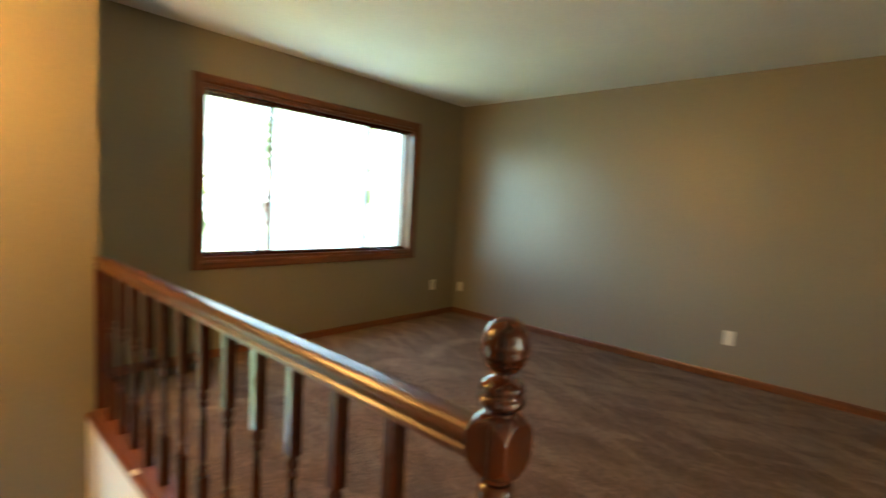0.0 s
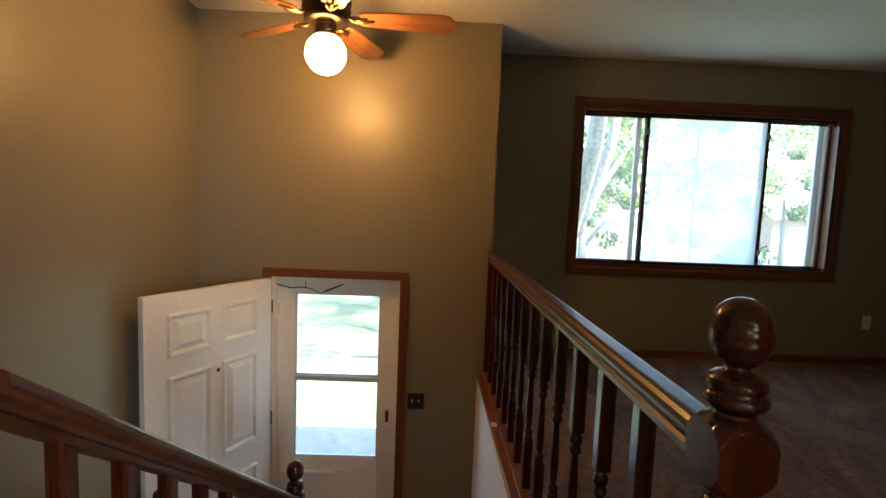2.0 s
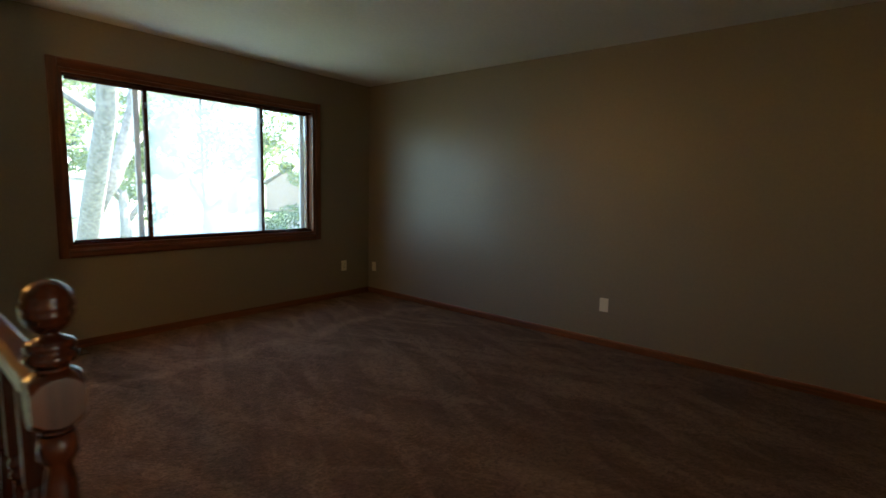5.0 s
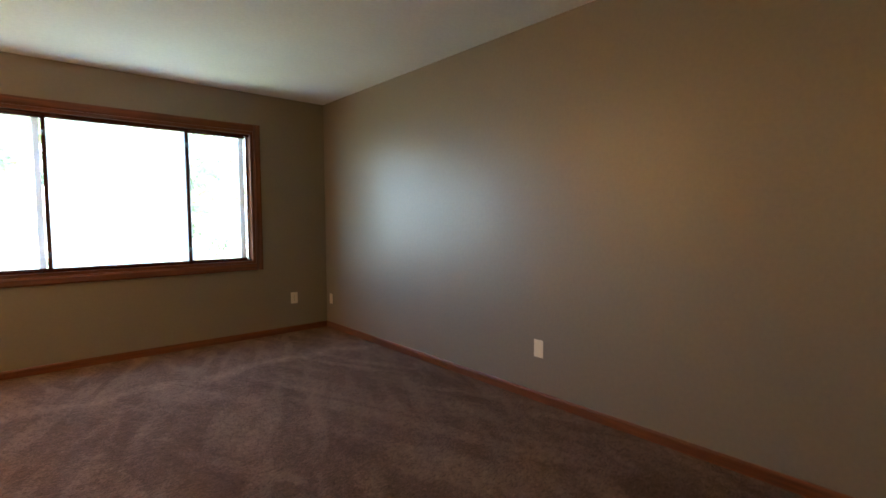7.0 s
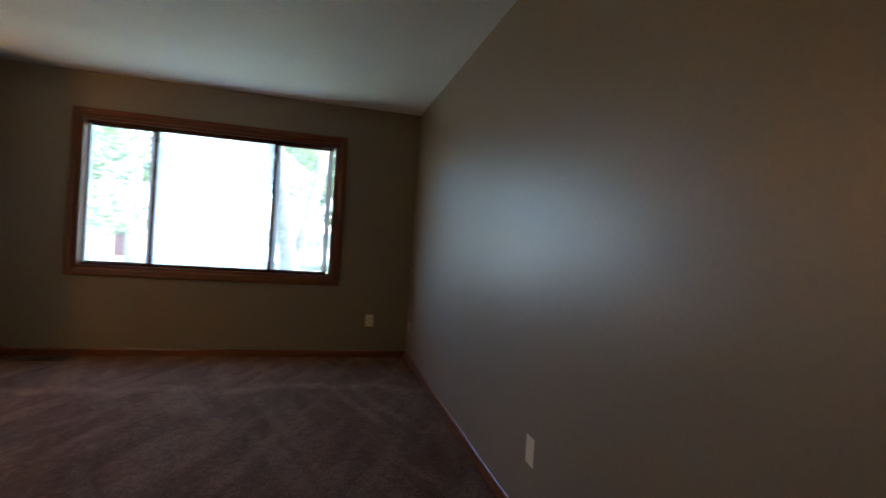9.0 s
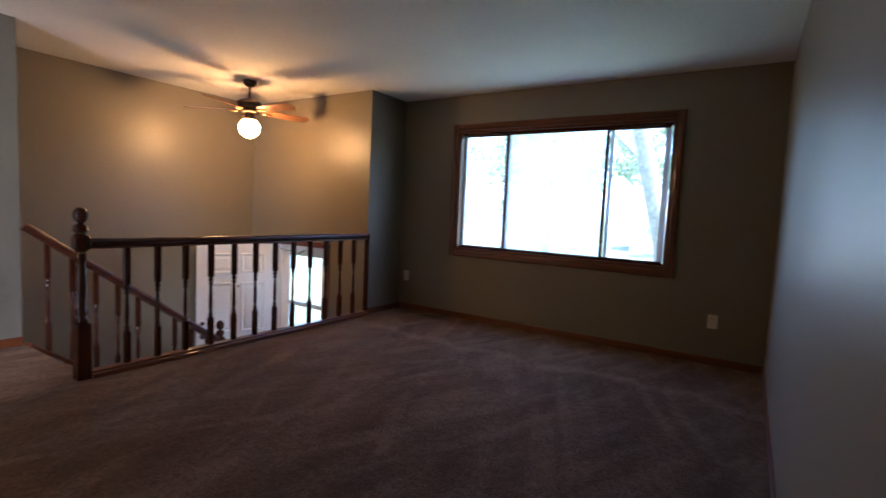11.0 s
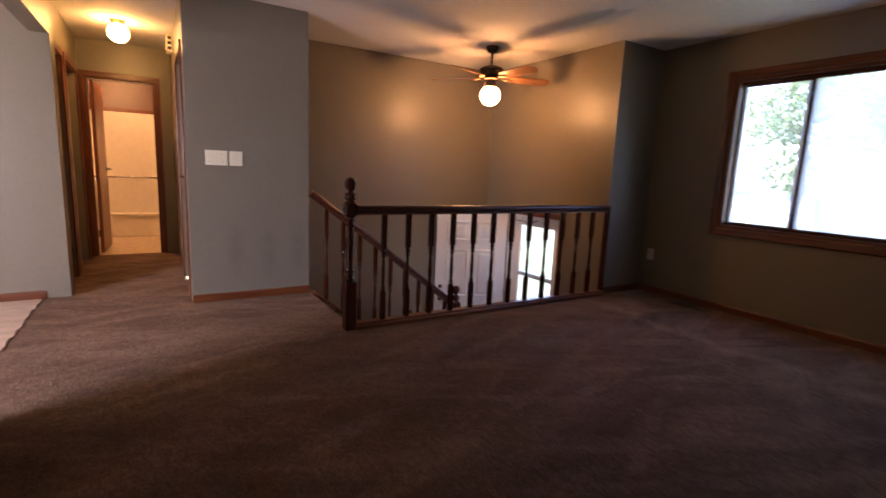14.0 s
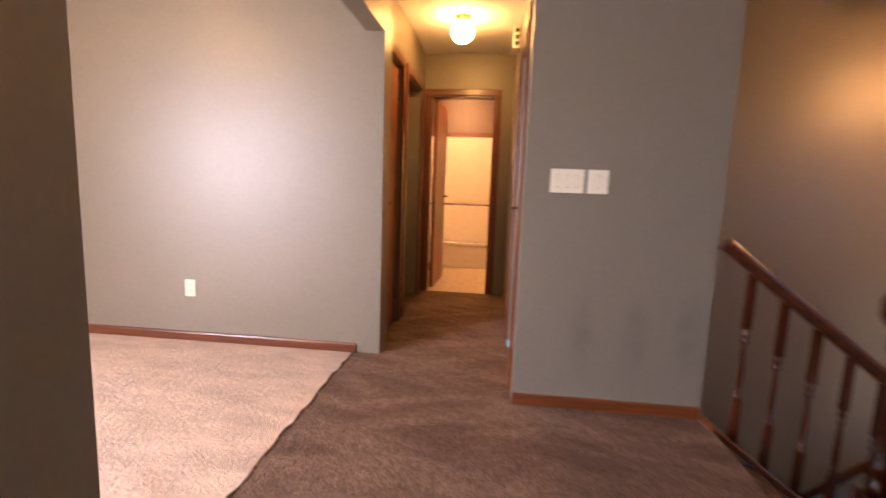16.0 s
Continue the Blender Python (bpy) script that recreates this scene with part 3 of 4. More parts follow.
def wall_handrail():
    h = thing("handrail", (XL + 0.06, -1.9, -0.65), "round stained handrail on the entry side wall", "railing")
    a, b = Vector((XL + 0.07, -1.72, -0.6)), Vector((XL + 0.07, -3.1, -0.6 - 1.38 * RISE / RUN))
    part("rail", tube(bmesh.new(), (a, a.lerp(b, 0.02), b), (0.018, 0.026, 0.026), 12), DARKWOOD[1], h)
    for f in (0.12, 0.85):
        p = a.lerp(b, f)
        part("bracket", tube(bmesh.new(), (p, p + Vector((0, 0, -0.05)), p + Vector((-0.07, 0, -0.07))), (0.008, 0.008, 0.012), 8), BRONZE, h)


wall_handrail()

for y, z in ((-2.244, 2.135), (-1.649, 2.14)):
    solid("nail", lathe(bmesh.new(), [(0.0015, XL - 0.01), (0.0015, XL + 0.012), (0.005, XL + 0.013), (0.004, XL + 0.015)], (0, y, z), 8, "x"), CHROME, "small picture nail in the entry side wall", "nail", group="picture nails")
solid("paper_tag", boxes(((-3.752, -1.435, 0.031), (-3.722, -1.385, 0.034)), bevel=0.001), IVORY, "small white paper tag lying on the shoe rail", "tag")


# ---- doors ----
def casing(owner_name, a, b, z0, z1, axis, face, out, label, mats):
    """Door casing round an opening from a to b along the axis, on the wall plane `face`, standing out by the sign `out`."""
    c, d = 0.06, 0.017
    tr = thing(owner_name, ((a + b) / 2, face, z0) if axis == 0 else (face, (a + b) / 2, z0), label, "door trim", "structure")

    def bx(u0, u1, w0, w1, ax):
        lo, hi = sorted((face, face + out * d))
        p = ((u0, lo, w0), (u1, hi, w1)) if axis == 0 else ((lo, u0, w0), (hi, u1, w1))
        part("casing", boxes(p, bevel=0.004), mats[ax], tr)
    bx(a - c, a, z0, z1, 2)
    bx(b, b + c, z0, z1, 2)
    bx(a - c, b + c, z1, z1 + c, axis)


casing("trim_front_door", DX0, DX1, ZL, DZ1, 0, YE, -1, "stained oak casing round the front door", TRIM)
casing("trim_bath_door", -5.04, -4.375, 0, 2.04, 1, XB, 1, "stained oak casing round the bathroom door", TRIM)
solid("trim_bath_jamb", boxes(((XB - 0.118, -5.04, 0), (XB - 0.001, -5.024, 2.024)), ((XB - 0.118, -4.391, 0), (XB - 0.001, -4.375, 2.024)), ((XB - 0.118, -5.04, 2.024), (XB - 0.001, -4.375, 2.04))), TRIM[2],
      "stained oak jamb lining the bathroom doorway", "door trim", **S)
solid("trim_bedroom_jamb", boxes(((-6.376, YB - 0.118, 0), (-6.36, YB - 0.001, 2.02)), ((-7.1, YB - 0.118, 2.024), (-6.36, YB - 0.001, 2.04))), TRIM[2],
      "stained oak jamb lining the bedroom doorway", "door trim", **S)
casing("trim_closet", -5.87, -5.05, 0, 2.04, 0, YH, -1, "stained oak casing round the closet door", TRIM)
casing("trim_linen", -6.16, -5.6, 0, 2.04, 0, YB, 1, "stained oak casing round the linen door", TRIM)
casing("trim_bedroom", -7.1, -6.36, 0, 2.04, 0, YB, 1, "stained oak casing round the bedroom doorway", TRIM)


def panel_mould(bm, x0, x1, z0, z1, y, sg):
    """A raised panel with a sunk border on the face y, towards sg."""
    def ring(i, d):
        return [bm.verts.new((x, y + sg * d, z)) for x, z in ((x0 + i, z0 + i), (x1 - i, z0 + i), (x1 - i, z1 - i), (x0 + i, z1 - i))]
    rs = [ring(0, 0.0005), ring(0.008, 0.019), ring(0.02, 0.018), ring(0.034, 0.001), ring(0.07, 0.016), ring(0.074, 0.0165)]
    for p, q in zip(rs, rs[1:]):
        for k in range(4):
            bm.faces.new((p[k], p[(k + 1) % 4], q[(k + 1) % 4], q[k]))
    bm.faces.new(rs[-1])


def front_door():
    w, h, th = 0.89, DZ1 - ZL - 0.012, 0.044
    d = thing("front_door", (0, 0, 0), "white six-panel entry door standing wide open", "door")
    slab = part("door_slab", boxes(((0, -th, 0.006), (w, 0, h)), bevel=0.002), WHITE, d)
    for x0, x1 in ((0.125, 0.405), (0.48, 0.762)):
        for z0, z1 in ((0.22, 0.78), (0.95, 1.57), (1.68, 1.93)):
            for y, sg in ((0.0, 1), (-th, -1)):
                bm = bmesh.new()
                panel_mould(bm, x0, x1, z0, z1, y, sg)
                part("panel", bm, WHITE, slab)
    part("peephole", lathe(bmesh.new(), [(0.012, 0), (0.012, 0.003), (0.006, 0.005)], (0.43, 0, 1.52), 16, "y"), BRONZE, d)
    for y, sg in ((0.0, 1), (-th, -1)):
        k = [(0.028, 0), (0.028, 0.005), (0.012, 0.01), (0.012, 0.03), (0.024, 0.038), (0.028, 0.052), (0.02, 0.064), (0.004, 0.067)]
        part("knob", lathe(bmesh.new(), [(r, y + sg * q) for r, q in k], (w - 0.065, 0, 0.93), 20, "y"), BRONZE, d, "dark bronze knob")
        part("deadbolt", lathe(bmesh.new(), [(r, y + sg * q) for r, q in ((0.026, 0), (0.024, 0.008), (0.01, 0.012))], (w - 0.065, 0, 1.08), 18, "y"), BRONZE, d)
    for z in (0.2, 1.0, 1.8):
        part("hinge", lathe(bmesh.new(), [(0.007, z), (0.007, z + 0.09)], (-0.004, 0.004, 0), 10), BRASS, d)
    d.matrix_world = pose(DX0 + 0.005, YE - 0.02, ZL, 0, 0, 180 + 63)
    return d


front_door()


def storm_door():
    y0, y1 = YE + 0.075, YE + 0.105
    x0, x1, z0, z1 = DX0 + 0.02, DX1 - 0.02, ZL + 0.015, DZ1 - 0.02
    g0, g1, gb, gm, gt = -5.068, -4.458, -0.665, -0.065, 0.556
    d = thing("storm_door", ((x0 + x1) / 2, y0, ZL), "white aluminium storm door with two glass panes", "door")
    part("stile", boxes(((x0, y0, z0), (g0, y1, z1)), bevel=0.003), WHITE, d)
    part("stile", boxes(((g1, y0, z0), (x1, y1, z1)), bevel=0.003), WHITE, d)
    part("top_rail", boxes(((g0, y0, gt), (g1, y1, z1))), WHITE, d)
    part("kick_panel", boxes(((g0, y0, z0), (g1, y1, gb)), ((g0 + 0.05, y0 - 0.004, z0 + 0.1), (g1 - 0.05, y0, gb - 0.1))), WHITE, d)
    part("mid_rail", boxes(((g0, y0 - 0.006, gm - 0.014), (g1, y1, gm + 0.014)), bevel=0.003), ALU, d, "grey aluminium meeting rail")
    for a, b in ((gb, gm - 0.014), (gm + 0.014, gt)):
        p = part("pane", boxes(((g0 + 0.012, y0 + 0.012, a + 0.012), (g1 - 0.012, y0 + 0.016, b - 0.012))), GLASS, d)
        p.visible_shadow = False
        part("gasket", boxes(((g0, y0 + 0.004, a), (g0 + 0.012, y0 + 0.02, b)), ((g1 - 0.012, y0 + 0.004, a), (g1, y0 + 0.02, b)), ((g0 + 0.012, y0 + 0.004, a), (g1 - 0.012, y0 + 0.02, a + 0.012)), ((g0 + 0.012, y0 + 0.004, b - 0.012), (g1 - 0.012, y0 + 0.02, b))), ALU, d)
    part("closer", tube(bmesh.new(), ((x0 + 0.02, y0 - 0.03, -0.77), (x0 + 0.3, y0 - 0.03, -0.77), (x0 + 0.305, y0 - 0.03, -0.77), (x0 + 0.43, y0 - 0.03, -0.765)), (0.014, 0.014, 0.005, 0.005), 10), WHITE, d, "white pneumatic door closer")
    part("latch", boxes(((g1 + 0.055, y0 - 0.02, -0.38), (g1 + 0.075, y0, -0.3)), bevel=0.004), BRONZE, d)
    for z in (-1.2, -0.3, 0.4):
        part("hinge", boxes(((x0 - 0.01, y0 - 0.008, z), (x0 + 0.012, y0, z + 0.07))), ALU, d)
    part("door_chain", tube(bmesh.new(), ((x0 - 0.01, y0 - 0.03, 0.618), (x0 + 0.1, y0 - 0.03, 0.591), (x0 + 0.2, y0 - 0.03, 0.599), (x0 + 0.24, y0 - 0.03, 0.588), (x0 + 0.31, y0 - 0.03, 0.558), (x0 + 0.36, y0 - 0.03, 0.581), (x0 + 0.47, y0 - 0.03, 0.631)),
                            (0.004, 0.004, 0.004, 0.004, 0.004, 0.008, 0.004), 6), BRONZE, d, "dark spring wind chain")
    part("door_chain", tube(bmesh.new(), ((x0 + 0.2, y0 - 0.03, 0.599), (x0 + 0.205, y0 - 0.03, 0.643)), (0.003, 0.003), 6), BRONZE, d)
    j = thing("jamb_front_door", (DX0, YE, ZL), "white painted front door jamb", "door frame", "structure")
    part("jamb", boxes(((DX0, YE, ZL), (DX0 + 0.018, YE + 0.12, DZ1))), WHITE, j)
    part("jamb", boxes(((DX1 - 0.018, YE, ZL), (DX1, YE + 0.12, DZ1))), WHITE, j)
    part("head", boxes(((DX0 + 0.018, YE, DZ1 - 0.018), (DX1 - 0.018, YE + 0.12, DZ1))), WHITE, j)


storm_door()


def lever_door(name, width, label, height=2.02):
    """A flush oak door, hinge at the origin, leaf along +x, faces at y = 0 and -0.035."""
    d = thing(name, (0, 0, 0), label, "door")
    part("door_slab", boxes(((0, -0.035, 0.012), (width, 0, height)), bevel=0.002), DOOR_OAK, d)
    for y, sg in ((0.0, 1), (-0.035, -1)):
        ro = part("rose", lathe(bmesh.new(), [(0.027, y), (0.027, y + sg * 0.006), (0.011, y + sg * 0.01), (0.009, y + sg * 0.045)], (width - 0.06, 0, 1.0), 18, "y"), BRONZE, d)
        part("lever", tube(bmesh.new(), ((width - 0.06, y + sg * 0.045, 1.0), (width - 0.1, y + sg * 0.05, 1.002), (width - 0.17, y + sg * 0.046, 0.998)), (0.011, 0.009, 0.006), 10), BRONZE, ro)
    for z in (0.2, 1.78):
        part("hinge", lathe(bmesh.new(), [(0.006, z), (0.006, z + 0.09)], (-0.002, 0.005, 0), 8), BRONZE, d)
    return d


lever_door("closet_door", 0.81, "closed flush oak closet door with a dark lever").matrix_world = pose(-5.055, YH + 0.028, 0, 0, 0, 180)
lever_door("linen_door", 0.55, "closed flush oak linen door with a dark lever").matrix_world = pose(-6.155, YB - 0.03, 0, 0, 0, 0)
lever_door("bathroom_door", 0.65, "open flush oak bathroom door with a dark lever").matrix_world = pose(XB - 0.125, -5.01, 0, 0, 0, 177)
lever_door("bedroom_door", 0.72, "flush oak bedroom door opened into the dark room").matrix_world = pose(-7.09, YB - 0.13, 0, 0, 0, -82)


# ---- ceiling fan ----
def ceiling_fan():
    x, y = -4.69, -1.385
    f = thing("ceiling_fan", (x, y, H), "five-blade wooden ceiling fan with a lit white globe", "ceiling fan")
    at = (x, y, 0)
    part("canopy", lathe(bmesh.new(), [(0.02, 2.375), (0.045, 2.385), (0.062, 2.41), (0.068, 2.439)], at, 24), BRONZE, f)
    part("downrod", lathe(bmesh.new(), [(0.012, 2.25), (0.012, 2.38)], at, 12), BRONZE, f)
    part("motor_housing", lathe(bmesh.new(), [(0.05, 2.125), (0.095, 2.13), (0.118, 2.15), (0.122, 2.175), (0.118, 2.2), (0.125, 2.205), (0.125, 2.216), (0.1, 2.235), (0.05, 2.25), (0.02, 2.262)], at, 32), BRONZE, f, "dark bronze motor housing")
    part("ornament_ring", lathe(bmesh.new(), [(0.062, 2.106), (0.105, 2.112), (0.112, 2.12), (0.1, 2.13), (0.06, 2.13)], at, 20), BRONZE, f, "embossed dark bronze ring")
    part("switch_cup", lathe(bmesh.new(), [(0.042, 2.055), (0.05, 2.06), (0.052, 2.085), (0.046, 2.107)], at, 24), BRONZE, f)
    part("fitter", lathe(bmesh.new(), [(0.05, 2.035), (0.056, 2.04), (0.056, 2.05), (0.044, 2.056)], at, 24), BRASS, f)
    ball = [(max(0.002, 0.103 * math.cos(a)), 1.955 + 0.103 * math.sin(a)) for a in (-math.pi / 2 + k * (math.pi / 2 + 0.95) / 16 for k in range(17))]
    part("globe", lathe(bmesh.new(), ball, at, 28), glowing("fan_globe", LAMP_WARM, FAN_GLOBE), f, "glowing white glass globe")
    bm = bmesh.new()
    out = [(0.17, 0.046), (0.2, 0.056), (0.3, 0.065), (0.5, 0.073), (0.595, 0.075), (0.61, 0.067), (0.624, 0.064), (0.637, 0.048), (0.652, 0.03), (0.656, 0.0)]
    edge = [(p, q) for p, q in out] + [(p, -q) for p, q in out[-2::-1]]
    extruded(bm, edge, (0, 0, -0.004), (0, 0, 0.008), (1, 0, 0), (0, 1, 0))
    bmesh.ops.rotate(bm, verts=bm.verts, cent=(0, 0, 0), matrix=Matrix.Rotation(radians(-13), 3, "X"))
    blade = mesh_of("blade", bm, wood("blade_oak", 0, (0.2, 0.075, 0.022), (0.42, 0.19, 0.065), 0.32))
    bm = bmesh.new()
    tube(bm, ((0.1, 0, 0.01), (0.14, 0.0, -0.012), (0.17, 0.02, -0.012), (0.21, 0.026, -0.008)), (0.011, 0.009, 0.008, 0.005), 8)
    tube(bm, ((0.14, 0, -0.012), (0.17, -0.02, -0.012), (0.21, -0.026, -0.008)), (0.009, 0.008, 0.005), 8)
    tube(bm, ((0.14, 0, -0.012), (0.2, 0, -0.014), (0.245, 0, -0.008)), (0.01, 0.008, 0.005), 8)
    iron = mesh_of("blade_iron", bm, BRASS)
    for k in range(5):
        b = part_of_mesh("blade", blade, f, (x, y, 2.135), 2 + 72 * k)
        i = new("blade_iron", iron)
        i.parent = b
    for k, dx in enumerate((0.05, -0.05)):
        part("pull_chain", tube(bmesh.new(), ((x + dx, y - 0.02, 2.07), (x + dx * 1.3, y - 0.03, 1.98)), (0.0018, 0.0018), 6), BRASS, f)


ceiling_fan()


def globe_lamp(name, x, y, z, r, glow, label):
    f = thing(name, (x, y, z), label, "ceiling lamp")
    part("base", lathe(bmesh.new(), [(0.035, z - 0.045), (0.05, z - 0.035), (0.058, z - 0.015), (0.07, z - 0.001)], (x, y, 0), 24), BRASS, f)
    ball = [(max(0.002, r * math.cos(a)), z - 0.045 - r * 0.8 + r * math.sin(a)) for a in (-math.pi / 2 + k * (math.pi / 2 + 1.0) / 14 for k in range(15))]
    part("globe", lathe(bmesh.new(), ball, (x, y, 0), 24), glow, f, "glowing white glass globe")


globe_lamp("hall_lamp", -6.25, -4.65, H, 0.088, glowing("hall_globe", (1.0, 0.5, 0.1), HALL_GLOBE), "small brass ceiling lamp with a lit globe")
globe_lamp("bathroom_lamp", -8.2, -4.9, H, 0.1, glowing("bath_globe", (1.0, 0.48, 0.13), BATH_GLOBE), "lit globe lamp on the bathroom ceiling")
globe_lamp("dining_lamp", -4.0, -6.7, H, 0.1, glowing("dining_globe", (1.0, 0.56, 0.16), DINING_GLOBE), "lit globe lamp on the dining ceiling")


# ---- wall plates ----
def wall_plate(name, label, category, size, items, at, turn, plate=None, fit=None):
    """A plate in the x-z plane that faces -y, then turned about z. items: (kind, x, z)."""
    o = thing(name, (0, 0, 0), label, category)
    w, h = size[0] / 2, size[1] / 2
    part("cover", boxes(((-w, -0.006, -h), (w, 0, h)), bevel=0.003), plate or IVORY, o)
    for kind, x, z in items:
        if kind == "socket":
            s = part("socket", lathe(bmesh.new(), [(0.0165, -0.005), (0.0165, -0.0085), (0.014, -0.009)], (x, 0, z), 18, "y"), fit or IVORY, o)
            part("slot", boxes(((x - 0.0075, -0.0096, z - 0.001), (x - 0.0055, -0.0088, z + 0.009)), ((x + 0.0055, -0.0096, z - 0.001), (x + 0.0075, -0.0088, z + 0.009)), ((x - 0.0025, -0.0096, z - 0.011), (x + 0.0025, -0.0088, z - 0.006))), SLOT, s)
        elif kind == "toggle":
            part("toggle", boxes(((x - 0.005, -0.016, z - 0.004), (x + 0.005, -0.005, z + 0.014)), bevel=0.002), fit or IVORY, o)
        elif kind == "screw":
            part("screw", lathe(bmesh.new(), [(0.003, -0.005), (0.0028, -0.0072)], (x, 0, z), 8, "y"), BRASS, o)
        elif kind == "jack":
            part("jack", lathe(bmesh.new(), [(0.007, -0.005), (0.007, -0.012), (0.004, -0.014)], (x, 0, z), 10, "y"), BRASS, o)
    o.matrix_world = pose(*at, 0, 0, turn)
    return o


DUPLEX = [("socket", 0, 0.0195), ("socket", 0, -0.0195), ("screw", 0, 0)]
OUTLETS = "duplex outlets"
for at, turn, lab in (((-0.001, -2.93, 0.35), 90, "ivory duplex outlet on the long wall"), ((-0.381, -0.001, 0.365), 0, "ivory duplex outlet below the window wall"),
                      ((-3.585, -0.001, 0.397), 0, "ivory duplex outlet near the return wall"), ((XD + 0.001, -6.4, 0.375), 90, "white duplex outlet on the dining wall")):
    tagged(wall_plate("outlet", lab, "outlet", (0.075, 0.118), DUPLEX, at, turn if turn != 90 or at[0] > -1 else -90 + 180), group=OUTLETS)
wall_plate("cable_jack", "small ivory cable jack plate by the corner", "wall plate", (0.07, 0.112), [("jack", 0, 0), ("screw", 0, 0.042), ("screw", 0, -0.042)], (-0.001, -0.1, 0.325), 90)
wall_plate("light_switch", "wide ivory three-gang switch plate on the pier", "switch", (0.165, 0.118), [("toggle", -0.046, 0), ("toggle", 0, 0), ("toggle", 0.046, 0)] + [("screw", q, s) for q in (-0.046, 0, 0.046) for s in (0.03, -0.03)], (XP + 0.001, -3.985, 1.19), -90 + 180)
wall_plate("light_switch", "ivory single switch plate with a dial on the pier", "switch", (0.1, 0.118), [("toggle", 0, 0), ("screw", 0, 0.03), ("screw", 0, -0.03)], (XP + 0.001, -3.837, 1.19), 90)
wall_plate("light_switch", "black two-gang switch plate with pale toggles beside the front door", "switch", (0.118, 0.118), [("toggle", -0.023, 0), ("toggle", 0.023, 0)], (-4.185, YE - 0.001, -0.19), 0, BLACK, IVORY)
wall_plate("light_switch", "ivory switch plate in the hall", "switch", (0.075, 0.118), [("toggle", 0, 0)], (-6.65, YH - 0.001, 1.44), 0)


def door_chime():
    c = thing("door_chime", (-6.5, YH, 2.35), "ivory door chime box with dark grille squares", "door chime")
    part("case", boxes(((-6.58, YH - 0.055, 2.255), (-6.42, YH - 0.001, 2.425)), bevel=0.006), IVORY, c)
    for k in range(3):
        part("grille", boxes(((-6.419, YH - 0.045, 2.275 + 0.05 * k), (-6.417, YH - 0.012, 2.305 + 0.05 * k))), SLOT, c)


door_chime()


def floor_register():
    r = thing("floor_register", (-3.05, -0.13, 0), "brown metal floor register by the window wall", "vent")
    x0, x1, y0, y1 = -3.2, -2.9, -0.19, -0.08
    part("frame", boxes(((x0, y0, 0), (x1, y0 + 0.015, 0.006)), ((x0, y1 - 0.015, 0), (x1, y1, 0.006)), ((x0, y0 + 0.015, 0), (x0 + 0.015, y1 - 0.015, 0.006)), ((x1 - 0.015, y0 + 0.015, 0), (x1, y1 - 0.015, 0.006))), BRONZE, r)
    for k in range(12):
        x = x0 + 0.025 + k * 0.0223
        part("slat", boxes(((x, y0 + 0.015, 0.0005), (x + 0.009, y1 - 0.015, 0.005))), BRONZE, r)


floor_register()

bm = bmesh.new()
seam = [(XD + 0.02 + k * 0.06, YM + 0.006 * math.sin(k * 1.7) + 0.004 * math.sin(k * 0.6)) for k in range(36)]
tube(bm, [(x, y, -0.004) for x, y in seam], [0.009 + 0.003 * math.sin(k * 2.3) for k in range(36)], 8)
solid("trim_carpet_seam", bm, CARPET, "slightly raised dark carpet seam between the two floors", "carpet edge", **S)


# ---- bathroom seen at the end of the hall ----
def bathtub():
    t = thing("bathtub", (-9.2, -4.6, 0), "cream enamel bathtub with a cream wall surround", "bathtub")
    bm = boxes(((-8.92, -5.7, 0), (-8.85, -3.6, 0.34)), ((-8.96, -5.7, 0.31), (-8.83, -3.6, 0.35)), ((-9.6, -5.7, 0), (-8.92, -3.6, 0.12)), bevel=0.008)
    part("apron", bm, ENAMEL, t)
    part("surround", boxes(((-9.598, -5.7, 0.15), (-9.57, -3.6, 1.84)), bevel=0.004), ENAMEL, t)
    part("surround_cap", boxes(((-9.598, -5.7, 1.84), (-9.55, -3.6, 1.9)), bevel=0.006), TRIM[1], t, "dark strip along the surround's top")
    b = part("towel_bar", tube(bmesh.new(), ((-8.9, -5.3, 0.87), (-8.9, -4.0, 0.87)), (0.013, 0.013), 10), CHROME, t)
    for y in (-5.3, -4.0):
        part("bar_post", boxes(((-8.915, y - 0.02, 0.41), (-8.885, y + 0.02, 1.88)), bevel=0.004), ALU, b)


bathtub()

# ---- patio opening of the dining room ----
pw = thing("window_2", ((PX0 + PX1) / 2, YD, 0), "white-framed glazed patio door in the dining room", "window", "structure")
part("frame", boxes(((PX0, YD - 0.1, 0), (PX0 + 0.05, YD - 0.03, 2.25)), ((PX1 - 0.05, YD - 0.1, 0), (PX1, YD - 0.03, 2.25)), ((PX0 + 0.05, YD - 0.1, 2.2), (PX1 - 0.05, YD - 0.03, 2.25)),
                    ((PX0 + 0.05, YD - 0.1, 0), (PX1 - 0.05, YD - 0.03, 0.06)), ((-1.72, YD - 0.1, 0.06), (-1.68, YD - 0.03, 2.2))), WHITE, pw)
for a, b in ((PX0 + 0.05, -1.72), (-1.68, PX1 - 0.05)):
    p = part("pane", boxes(((a, YD - 0.07, 0.06), (b, YD - 0.064, 2.2))), GLASS, pw)
    p.visible_shadow = False

